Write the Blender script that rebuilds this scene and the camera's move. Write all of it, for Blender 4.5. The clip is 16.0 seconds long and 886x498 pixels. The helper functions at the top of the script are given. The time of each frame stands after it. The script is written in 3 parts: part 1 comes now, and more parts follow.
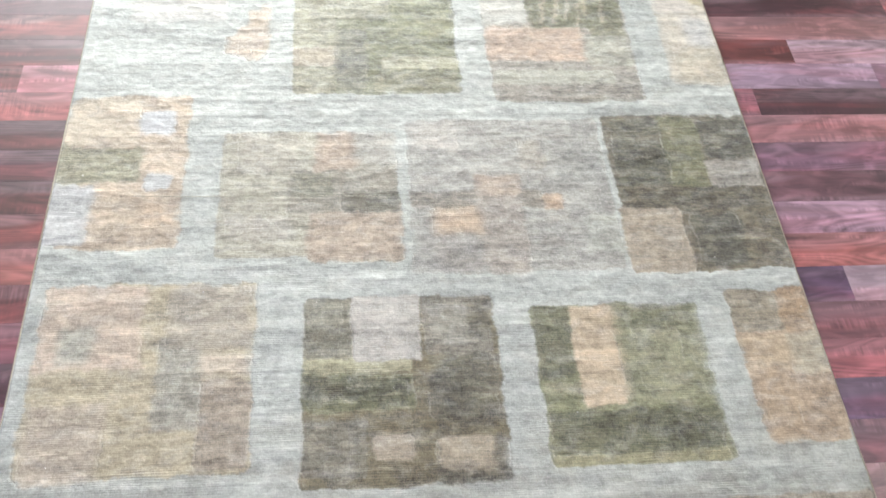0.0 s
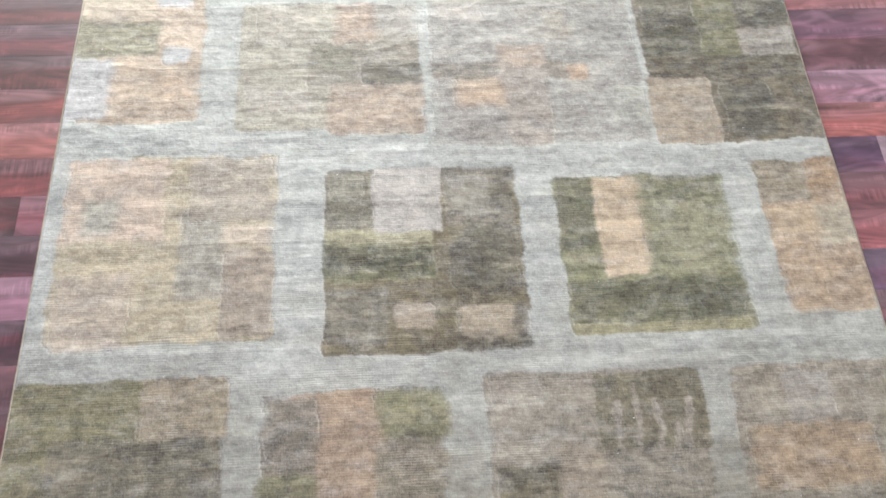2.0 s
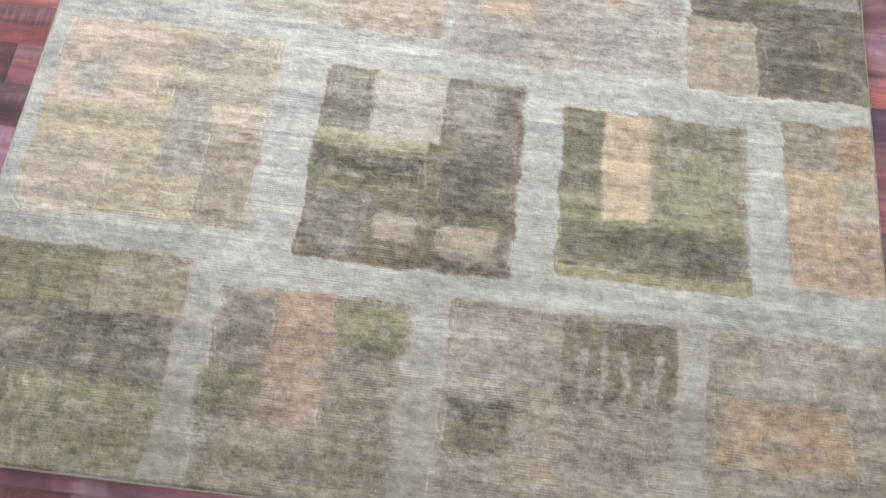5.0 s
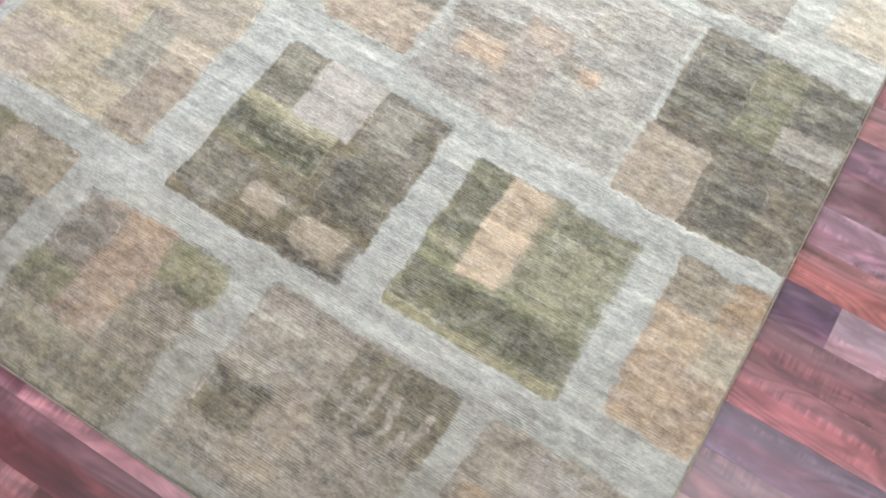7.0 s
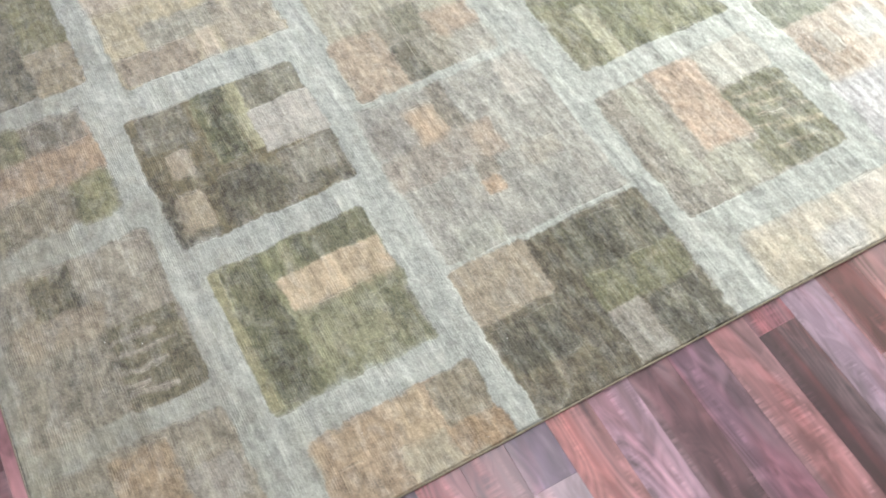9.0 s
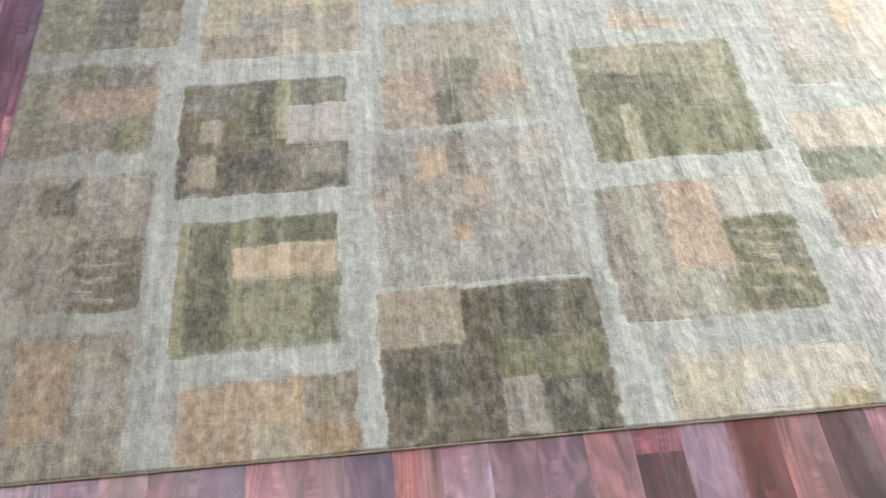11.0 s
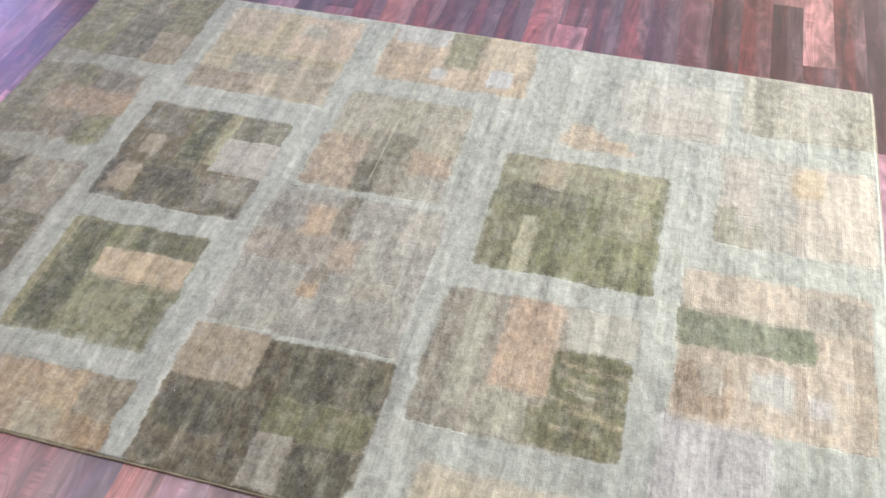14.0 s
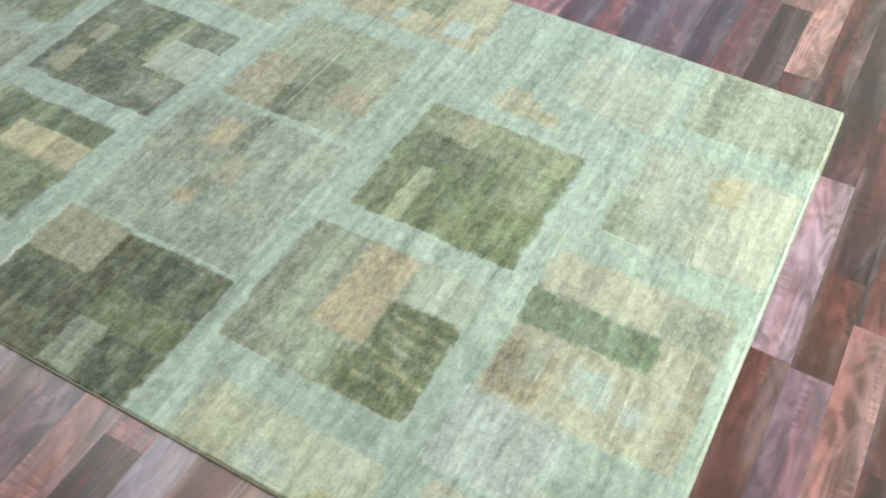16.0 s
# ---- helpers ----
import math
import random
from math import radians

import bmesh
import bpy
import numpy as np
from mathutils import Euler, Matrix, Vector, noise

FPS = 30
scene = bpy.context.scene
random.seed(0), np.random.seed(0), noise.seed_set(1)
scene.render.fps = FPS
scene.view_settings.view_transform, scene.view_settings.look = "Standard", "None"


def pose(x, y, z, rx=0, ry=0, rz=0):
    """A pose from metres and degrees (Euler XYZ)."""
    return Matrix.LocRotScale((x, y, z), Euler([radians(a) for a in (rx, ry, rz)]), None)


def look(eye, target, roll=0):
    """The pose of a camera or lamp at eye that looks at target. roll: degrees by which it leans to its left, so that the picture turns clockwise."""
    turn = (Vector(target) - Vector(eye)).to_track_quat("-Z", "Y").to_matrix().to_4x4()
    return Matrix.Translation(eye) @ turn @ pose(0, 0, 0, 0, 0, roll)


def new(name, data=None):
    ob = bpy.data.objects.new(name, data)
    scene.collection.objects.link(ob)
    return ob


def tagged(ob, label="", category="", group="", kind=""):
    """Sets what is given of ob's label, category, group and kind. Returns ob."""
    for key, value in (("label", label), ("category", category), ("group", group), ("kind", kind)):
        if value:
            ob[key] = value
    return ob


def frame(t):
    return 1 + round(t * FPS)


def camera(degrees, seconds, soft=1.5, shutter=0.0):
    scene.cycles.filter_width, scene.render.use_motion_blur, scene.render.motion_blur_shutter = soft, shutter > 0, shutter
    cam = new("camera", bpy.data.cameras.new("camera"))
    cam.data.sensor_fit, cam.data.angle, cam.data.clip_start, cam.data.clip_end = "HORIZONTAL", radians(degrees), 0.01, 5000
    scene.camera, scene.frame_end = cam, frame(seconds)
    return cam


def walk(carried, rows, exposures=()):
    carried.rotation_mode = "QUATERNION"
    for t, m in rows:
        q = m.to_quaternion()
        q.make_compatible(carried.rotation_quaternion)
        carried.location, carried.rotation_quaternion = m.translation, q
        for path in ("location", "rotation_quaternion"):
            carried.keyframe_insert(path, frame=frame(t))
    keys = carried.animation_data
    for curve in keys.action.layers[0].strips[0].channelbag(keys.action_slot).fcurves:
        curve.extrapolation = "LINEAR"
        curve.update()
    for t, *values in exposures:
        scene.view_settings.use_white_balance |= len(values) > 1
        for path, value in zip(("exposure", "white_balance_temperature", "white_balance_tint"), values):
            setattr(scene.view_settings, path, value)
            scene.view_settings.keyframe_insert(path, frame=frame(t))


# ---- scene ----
cam = camera(50.2, 16.0, soft=1.7, shutter=0.3)
PATH = [
    (0, (-1.458, 0.084, 1.694), (-0.293, -0.103, 0.08), 6.2),
    (0.5, (-1.469, 0.084, 1.681), (-0.333, -0.093, 0.045), 6.1),
    (1, (-1.484, 0.07, 1.673), (-0.396, -0.085, 0.003), 5.6),
    (1.5, (-1.489, 0.042, 1.662), (-0.464, -0.066, -0.052), 3.6),
    (2, (-1.497, 0.053, 1.658), (-0.511, -0.052, -0.079), 3.4),
    (2.5, (-1.506, 0.064, 1.648), (-0.556, -0.072, -0.107), 5.6),
    (3, (-1.494, 0.058, 1.637), (-0.602, -0.077, -0.148), 6.5),
    (3.2, (-1.483, 0.073, 1.627), (-0.618, -0.078, -0.17), 7.8),
    (5.3, (-1.433, -0.183, 1.592), (-0.642, -0.105, -0.242), 3.9),
    (5.5, (-1.406, -0.266, 1.592), (-0.615, -0.119, -0.239), 0.8),
    (6, (-1.337, -0.373, 1.575), (-0.551, -0.178, -0.254), 3.1),
    (6.5, (-1.307, -0.492, 1.58), (-0.524, -0.215, -0.24), 3.8),
    (7, (-1.308, -0.698, 1.596), (-0.519, -0.287, -0.195), 4.9),
    (7.5, (-1.279, -0.946, 1.65), (-0.522, -0.4, -0.119), 4.4),
    (8, (-1.179, -1.095, 1.682), (-0.412, -0.465, -0.055), 5.1),
    (8.5, (-0.979, -1.285, 1.658), (-0.297, -0.475, -0.038), 2.4),
    (9, (-0.775, -1.426, 1.717), (-0.293, -0.484, 0.02), -1.6),
    (9.2, (-0.756, -1.514, 1.679), (-0.277, -0.508, 0.018), -0.5),
    (11.3, (-0.166, -1.791, 1.693), (-0.126, -0.524, 0.146), -1.4),
    (11.5, (-0.116, -1.832, 1.689), (-0.101, -0.532, 0.17), -1.2),
    (12, (0.001, -1.892, 1.714), (-0.011, -0.54, 0.241), -0.9),
    (12.5, (0.087, -1.873, 1.704), (0.068, -0.496, 0.254), -0.3),
    (13, (0.225, -1.825, 1.664), (0.136, -0.453, 0.211), 0.7),
    (13.5, (0.426, -1.744, 1.663), (0.195, -0.389, 0.21), 1.2),
    (14, (0.59, -1.72, 1.672), (0.229, -0.382, 0.23), -0.2),
    (14.5, (0.779, -1.739, 1.654), (0.328, -0.414, 0.226), 0.3),
    (15, (0.918, -1.736, 1.651), (0.404, -0.463, 0.197), -0.2),
    (15.5, (1.021, -1.67, 1.615), (0.466, -0.44, 0.139), 0.2),
    (16, (1.163, -1.498, 1.639), (0.57, -0.321, 0.134), 2.7),
]
walk(cam, [(t, look(eye, target, roll)) for t, eye, target, roll in PATH],
     exposures=[(0, 0.33, 6530, 12), (2, 0.32, 6590, 14), (2.5, 0.33, 6570, 14), (3, 0.24, 6540, 13), (5.5, 0.33, 6780, 15), (6, 0.36, 6790, 14), (7, 0.36, 6690, 13), (7.5, 0.41, 6430, 9), (8, 0.38, 6440, 2), (8.5, 0.34, 6660, 6), (9, 0.30, 6730, 9), (12, 0.04, 6900, 12), (13, 0.02, 6980, 13), (14, 0.05, 6880, 13), (15, -0.01, 6650, 3), (16, -0.02, 6610, -16)])

# ---- world and light ----
world = bpy.data.worlds.new("daylight")
scene.world = world
world.use_nodes = True
wn = world.node_tree.nodes
sky = wn.new("ShaderNodeTexSky")
sky.sky_type, sky.sun_disc = "NISHITA", False
sky.sun_elevation, sky.sun_rotation = radians(38), radians(120)
world.node_tree.links.new(sky.outputs[0], wn["Background"].inputs[0])
wn["Background"].inputs[1].default_value = 0.12

HALF = 3.6          # distance of the north, south and west walls from the rug's middle
FAR_EAST = 4.6      # the east wall
ROOF = 2.75         # ceiling height above the floor
FLOOR = -0.008      # floor level; the rug's pile face is at 0


def window_lamp(eye, target, width, height, power, color):
    lamp = bpy.data.lights.new("window_daylight", "AREA")
    lamp.shape, lamp.size, lamp.size_y, lamp.energy, lamp.color = "RECTANGLE", width, height, power, color
    new("window_daylight", lamp).matrix_world = look(eye, target)


window_lamp((FAR_EAST - 0.01, 1.0, 1.25), (0.0, 1.0, 1.25), 3.6, 1.3, 495.0, (0.96, 0.995, 0.985))
window_lamp((-HALF + 0.01, 2.45, 1.6), (0.0, 2.45, 1.6), 1.7, 1.1, 26.0, (0.33, 0.38, 1.0))
window_lamp((-1.1, HALF - 0.01, 1.75), (-1.1, 0.0, 1.75), 3.5, 0.6, 11.0, (0.52, 0.56, 1.0))

LAMP_COLOR = (0.90, 0.89, 1.0)
LAMP_STRENGTH = 4.2


# ---- materials ----
def hexlin(h):
    v = [int(h[i:i + 2], 16) / 255 for i in (1, 3, 5)]
    return tuple(c / 12.92 if c < 0.04045 else ((c + 0.055) / 1.055) ** 2.4 for c in v)


class Nodes:
    """Short ways to write a node tree."""

    def __init__(self, name):
        self.mat = bpy.data.materials.new(name)
        self.mat.use_nodes = True
        self.tree = self.mat.node_tree
        self.n, self.l = self.tree.nodes, self.tree.links
        self.bsdf = self.n["Principled BSDF"]

    def put(self, socket, value):
        if hasattr(value, "is_output"):
            self.l.new(value, socket)
        else:
            socket.default_value = value

    def math(self, op, a, b=0.0, c=0.0):
        m = self.n.new("ShaderNodeMath")
        m.operation = op
        for s, v in zip(m.inputs, (a, b, c)):
            self.put(s, v)
        return m.outputs[0]

    def scaled(self, vec, sx, sy, sz=1.0, off=None):
        m = self.n.new("ShaderNodeMapping")
        self.put(m.inputs["Vector"], vec)
        m.inputs["Scale"].default_value = (sx, sy, sz)
        if off is not None:
            self.put(m.inputs["Location"], off)
        return m.outputs[0]

    def noise(self, vec, scale, detail=2.0, rough=0.5, warp=0.0):
        m = self.n.new("ShaderNodeTexNoise")
        self.put(m.inputs["Vector"], vec)
        m.inputs["Scale"].default_value, m.inputs["Detail"].default_value = scale, detail
        m.inputs["Roughness"].default_value, m.inputs["Distortion"].default_value = rough, warp
        return m.outputs[0]

    def spread(self, v, lo, hi, a=0.0, b=1.0):
        m = self.n.new("ShaderNodeMapRange")
        for s, x in zip(m.inputs, (v, lo, hi, a, b)):
            self.put(s, x)
        return m.outputs[0]

    def mix(self, fac, a, b, kind="MIX"):
        m = self.n.new("ShaderNodeMix")
        m.data_type, m.blend_type = "RGBA", kind
        self.put(m.inputs[0], fac)
        self.put(m.inputs[6], a if hasattr(a, "is_output") else (*a, 1))
        self.put(m.inputs[7], b if hasattr(b, "is_output") else (*b, 1))
        return m.outputs[2]

    def times(self, col, fac):
        m = self.n.new("ShaderNodeVectorMath")
        m.operation = "SCALE"
        self.put(m.inputs[0], col)
        self.put(m.inputs[3], fac)
        return m.outputs[0]

    def bump(self, height, strength, dist):
        m = self.n.new("ShaderNodeBump")
        m.inputs["Strength"].default_value, m.inputs["Distance"].default_value = strength, dist
        self.put(m.inputs["Height"], height)
        self.l.new(m.outputs[0], self.bsdf.inputs["Normal"])

    def place(self):
        return self.n.new("ShaderNodeTexCoord").outputs["Object"]

    def info(self):
        return self.n.new("ShaderNodeObjectInfo")

    def done(self, color, rough, spec=0.5, metal=0.0):
        self.put(self.bsdf.inputs["Base Color"], color if hasattr(color, "is_output") else (*color, 1))
        self.put(self.bsdf.inputs["Roughness"], rough)
        self.put(self.bsdf.inputs["Specular IOR Level"], spec)
        self.put(self.bsdf.inputs["Metallic"], metal)
        return self.mat


def pile_material():
    """Hand-knotted wool pile: the dye of the knots, mottled dye lots, weft rows, warp threads and a fine tuft."""
    k = Nodes("wool_pile")
    p = k.place()
    att = k.n.new("ShaderNodeAttribute")
    att.attribute_name = "dye"
    dye, uneven = att.outputs["Color"], att.outputs["Alpha"]
    wide = k.noise(p, 2.6, 2.0, 0.5, 0.3)
    blot = k.noise(k.scaled(p, 20.0, 15.0), 1.0, 4.0, 0.6, 0.5)
    patchy = k.noise(k.scaled(p, 62.0, 42.0), 1.0, 2.0, 0.55)
    small = k.noise(k.scaled(p, 120.0, 140.0), 1.0, 1.0, 0.5)
    knot = k.noise(k.scaled(p, 190.0, 430.0), 1.0, 2.0, 0.65)
    pick = k.noise(k.scaled(p, 400.0, 34.0), 1.0, 2.0, 0.6)
    thread = k.noise(k.scaled(p, 30.0, 420.0, 1.0, (5.5, 2.5, 0.0)), 1.0, 2.0, 0.6)
    band = k.noise(k.scaled(p, 44.0, 2.6), 1.0, 3.0, 0.6)
    wash = k.noise(k.scaled(p, 20.0, 1.7, 1.0, (1.7, 4.4, 0.0)), 1.0, 3.0, 0.6)
    # weft rows about 6 mm apart, worn away here and there
    xyz = k.n.new("ShaderNodeSeparateXYZ")
    k.put(xyz.inputs[0], p)
    sway = k.noise(k.scaled(p, 30.0, 5.0, 1.0, (8.8, 0.4, 0.0)), 1.0, 2.0, 0.5)
    row = k.math("SINE", k.math("ADD", k.math("MULTIPLY", xyz.outputs[0], 1300.0), k.math("MULTIPLY", sway, 16.0)))
    worn = k.spread(k.noise(k.scaled(p, 13.0, 9.0, 1.0, (4.4, 6.1, 0.0)), 1.0, 3.0, 0.6), 0.42, 0.64, 0.0, 1.0)
    row = k.math("MULTIPLY", row, worn)
    tone = k.spread(blot, 0.32, 0.68, -0.20, 0.18)
    tone = k.math("ADD", tone, k.spread(patchy, 0.34, 0.66, -0.20, 0.20))
    tone = k.math("ADD", tone, k.spread(small, 0.32, 0.68, -0.09, 0.09))
    tone = k.math("ADD", tone, k.spread(knot, 0.34, 0.66, -0.17, 0.18))
    tone = k.math("ADD", tone, k.spread(pick, 0.34, 0.66, -0.12, 0.14))
    tone = k.math("ADD", tone, k.spread(thread, 0.34, 0.66, -0.06, 0.07))
    tone = k.math("ADD", tone, k.math("MULTIPLY", row, 0.055))
    tone = k.math("ADD", tone, k.spread(k.noise(k.scaled(p, 140.0, 330.0, 1.0, (1.3, 3.7, 0.0)), 1.0, 1.0, 0.5), 0.60, 0.74, 0.0, 0.32))
    tone = k.math("MULTIPLY", tone, uneven)
    tone = k.math("ADD", tone, k.math("MULTIPLY", k.spread(band, 0.34, 0.66, -0.18, 0.18), k.spread(blot, 0.38, 0.62, 0.3, 1.0)))
    tone = k.math("ADD", tone, k.spread(wash, 0.36, 0.66, -0.16, 0.14))
    tone = k.math("ADD", tone, k.spread(wide, 0.36, 0.64, -0.05, 0.05))
    tone = k.math("ADD", tone, 1.0)
    col = k.times(dye, tone)
    drift = k.noise(k.scaled(p, 30.0, 16.0, 1.0, (3.1, 7.7, 0.0)), 1.0, 4.0, 0.65, 0.4)
    col = k.mix(k.spread(drift, 0.47, 0.66, 0.0, 0.60), col, k.times(k.mix(0.38, dye, hexlin("#aeb0ab")), tone))
    warm = k.noise(k.scaled(p, 24.0, 14.0, 1.0, (9.2, 1.4, 0.0)), 1.0, 3.0, 0.6, 0.4)
    col = k.mix(k.spread(warm, 0.50, 0.70, 0.0, 0.34), col, k.times(k.mix(0.55, dye, hexlin("#8f8270")), tone))
    moss = k.noise(k.scaled(p, 26.0, 9.0, 1.0, (2.6, 8.1, 0.0)), 1.0, 3.0, 0.6)
    col = k.mix(k.spread(moss, 0.56, 0.72, 0.0, 0.22), col, k.times(k.mix(0.5, dye, hexlin("#6f7048")), tone))
    # dark wool has faded along the picks, more here than there
    fade = k.noise(k.scaled(p, 85.0, 15.0, 1.0, (6.7, 3.9, 0.0)), 1.0, 3.0, 0.65, 0.3)
    fade = k.math("MULTIPLY", k.spread(fade, 0.50, 0.68, 0.0, 0.65), k.spread(uneven, 0.80, 1.25, 0.0, 1.0))
    col = k.mix(k.math("MULTIPLY", fade, k.spread(blot, 0.40, 0.60, 0.35, 1.0)), col, k.times(k.mix(0.42, dye, hexlin("#a6a78f")), tone))
    high = k.math("ADD", k.math("MULTIPLY", pick, 0.5), k.math("MULTIPLY", thread, 0.3))
    high = k.math("ADD", high, k.math("MULTIPLY", patchy, 2.2))
    high = k.math("ADD", high, k.math("MULTIPLY", small, 0.7))
    high = k.math("ADD", high, k.math("MULTIPLY", row, 0.16))
    k.bump(high, 0.26, 0.0026)
    k.bsdf.inputs["Sheen Weight"].default_value = 0.7
    k.bsdf.inputs["Sheen Roughness"].default_value = 0.38
    k.bsdf.inputs["Sheen Tint"].default_value = (0.86, 0.93, 1.0, 1.0)
    return k.done(col, 0.63, 0.42)


def stained(tone):
    """The laminate print's colour: deeper and redder than plain wood of that tone."""
    return [g * v ** 1.06 for g, v in zip((1.0, 0.85, 0.94), hexlin(tone))]


def wood_material(name, joined=False):
    """Printed laminate strip: long grain, streaks of heartwood, arching figure, cross chatter and fine pores."""
    k = Nodes(name)
    p, info = k.place(), k.info()
    if joined:
        geo = k.n.new("ShaderNodeNewGeometry")
        rnd = geo.outputs["Random Per Island"]
        ramp = k.n.new("ShaderNodeValToRGB")
        ramp.color_ramp.interpolation = "CONSTANT"
        ends = ("#432a2c", "#7f595c", "#4b3439", "#8e716f", "#653d3b", "#94655f")
        ramp.color_ramp.elements.remove(ramp.color_ramp.elements[0])
        ramp.color_ramp.elements[0].position = 0.0
        ramp.color_ramp.elements[0].color = (*stained(ends[0]), 1)
        for i, e in enumerate(ends[1:]):
            ramp.color_ramp.elements.new((i + 1) / 6).color = (*stained(e), 1)
        k.put(ramp.inputs[0], rnd)
        base = ramp.outputs[0]
    else:
        rnd, base = info.outputs["Random"], info.outputs["Color"]
    comb = k.n.new("ShaderNodeCombineXYZ")
    k.put(comb.inputs[0], k.math("MULTIPLY", rnd, 37.0))
    k.put(comb.inputs[1], k.math("MULTIPLY", rnd, 61.0))
    k.put(comb.inputs[2], k.math("MULTIPLY", rnd, 19.0))
    off = comb.outputs[0]
    arch = k.noise(k.scaled(p, 10.0, 1.5, 1.0, off), 1.0, 1.0, 0.4, 0.6)
    rings = k.math("SINE", k.math("MULTIPLY", arch, 95.0))
    rings = k.math("MULTIPLY", rings, k.math("ABSOLUTE", rings))
    figure = k.spread(k.noise(k.scaled(p, 9.0, 2.0, 1.0, off), 1.0, 2.0, 0.5, 0.4), 0.45, 0.58, 0.0, 0.26)
    cloud = k.noise(k.scaled(p, 13.0, 2.6, 1.0, off), 1.0, 3.0, 0.55, 0.5)
    grain = k.noise(k.scaled(p, 150.0, 3.2, 1.0, off), 1.0, 3.0, 0.6)
    pore = k.noise(k.scaled(p, 560.0, 14.0, 1.0, off), 1.0, 2.0, 0.6)
    brush = k.noise(k.scaled(p, 9.0, 120.0, 1.0, off), 1.0, 2.0, 0.6, 0.5)
    where = k.noise(k.scaled(p, 30.0, 5.0, 1.0, off), 1.0, 2.0, 0.5, 0.3)
    flame = k.noise(k.scaled(p, 22.0, 9.0, 1.0, off), 1.0, 2.0, 0.5, 1.2)
    tone = k.math("MULTIPLY", rings, figure)
    tone = k.math("ADD", tone, k.spread(cloud, 0.3, 0.7, -0.42, 0.42))
    tone = k.math("ADD", tone, k.spread(grain, 0.3, 0.7, -0.08, 0.08))
    tone = k.math("ADD", tone, k.spread(pore, 0.3, 0.7, -0.06, 0.06))
    tone = k.math("ADD", tone, k.math("MULTIPLY", k.spread(brush, 0.42, 0.64, -0.05, 0.70), k.spread(where, 0.52, 0.68, 0.0, 1.0)))
    tone = k.math("ADD", tone, k.spread(flame, 0.44, 0.66, -0.14, 0.42))
    tone = k.math("ADD", tone, 1.0)
    red = k.noise(k.scaled(p, 17.0, 1.5, 1.0, off), 1.0, 2.0, 0.5, 0.5)
    hue = k.mix(k.spread(red, 0.47, 0.62, 0.0, 0.62), base, k.mix(0.5, base, hexlin("#8a4543")))
    grey = k.noise(k.scaled(p, 14.0, 1.7, 1.0, (7.3, 2.2, 0.0)), 1.0, 2.0, 0.5, 0.4)
    hue = k.mix(k.spread(grey, 0.48, 0.62, 0.0, 0.55), hue, k.mix(0.6, base, hexlin("#7c6c72")))
    col = k.times(hue, tone)
    k.bump(k.math("ADD", grain, k.math("MULTIPLY", pore, 0.5)), 0.10, 0.0006)
    rough = k.spread(k.noise(p, 7.0, 3.0, 0.6), 0.3, 0.7, 0.27, 0.38)
    k.bsdf.inputs["Coat Weight"].default_value = 0.6
    k.bsdf.inputs["Coat Roughness"].default_value = 0.22
    return k.done(col, rough, 0.8)


def plain_material(name, color, rough=0.8, spec=0.3, grain=25.0, amount=0.06, rise=0.0006):
    k = Nodes(name)
    p = k.place()
    n = k.noise(p, grain, 4.0, 0.6)
    big = k.noise(p, grain * 0.08, 2.0, 0.5)
    tone = k.math("ADD", k.spread(n, 0.3, 0.7, 1 - amount, 1 + amount), k.spread(big, 0.3, 0.7, -amount, amount))
    k.bump(n, 0.2, rise)
    return k.done(k.times(color, tone), rough, spec)


PILE = pile_material()
WOOD = wood_material("laminate")
WOOD_FAR = wood_material("laminate_far", True)
PAINT = plain_material("wall_paint", hexlin("#b9b7b2"))
CEIL = plain_material("ceiling_paint", hexlin("#868684"))
TRIM = plain_material("white_trim", hexlin("#e2e0dc"), 0.4, 0.5)
CORD = plain_material("edge_cord", hexlin("#a9a18e"), 0.85, 0.2, 260.0, 0.16, 0.002)
PAPER = plain_material("paper", hexlin("#fafaf8"), 0.6, 0.3, 60.0, 0.02)
BACKING = plain_material("woven_backing", hexlin("#8d8068"), 0.9, 0.1, 300.0, 0.2)
LINT = plain_material("lint", hexlin("#e8e6df"), 0.9, 0.1)
THREAD = plain_material("thread", hexlin("#bab7a6"), 0.8, 0.2, 300.0, 0.1)

k = Nodes("lamp_diffuser")
k.bsdf.inputs["Emission Color"].default_value = (*LAMP_COLOR, 1)
k.bsdf.inputs["Emission Strength"].default_value = LAMP_STRENGTH
DIFFUSER = k.done((0.8, 0.8, 0.8), 0.5)

k = Nodes("clear_film")
k.bsdf.inputs["Alpha"].default_value = 0.035
FILM = k.done((0.85, 0.86, 0.92), 0.1)

k = Nodes("pane_glass")
k.bsdf.inputs["Transmission Weight"].default_value = 1.0
GLASS = k.done((1, 1, 1), 0.0)


# ---- building helpers ----
def mesh_of(name, verts, faces, mat, smooth=False):
    me = bpy.data.meshes.new(name)
    me.from_pydata([tuple(v) for v in verts], [], faces)
    me.materials.append(mat)
    if smooth:
        for f in me.polygons:
            f.use_smooth = True
    me.update()
    return me


def child(ob, parent):
    ob.parent = parent
    return ob


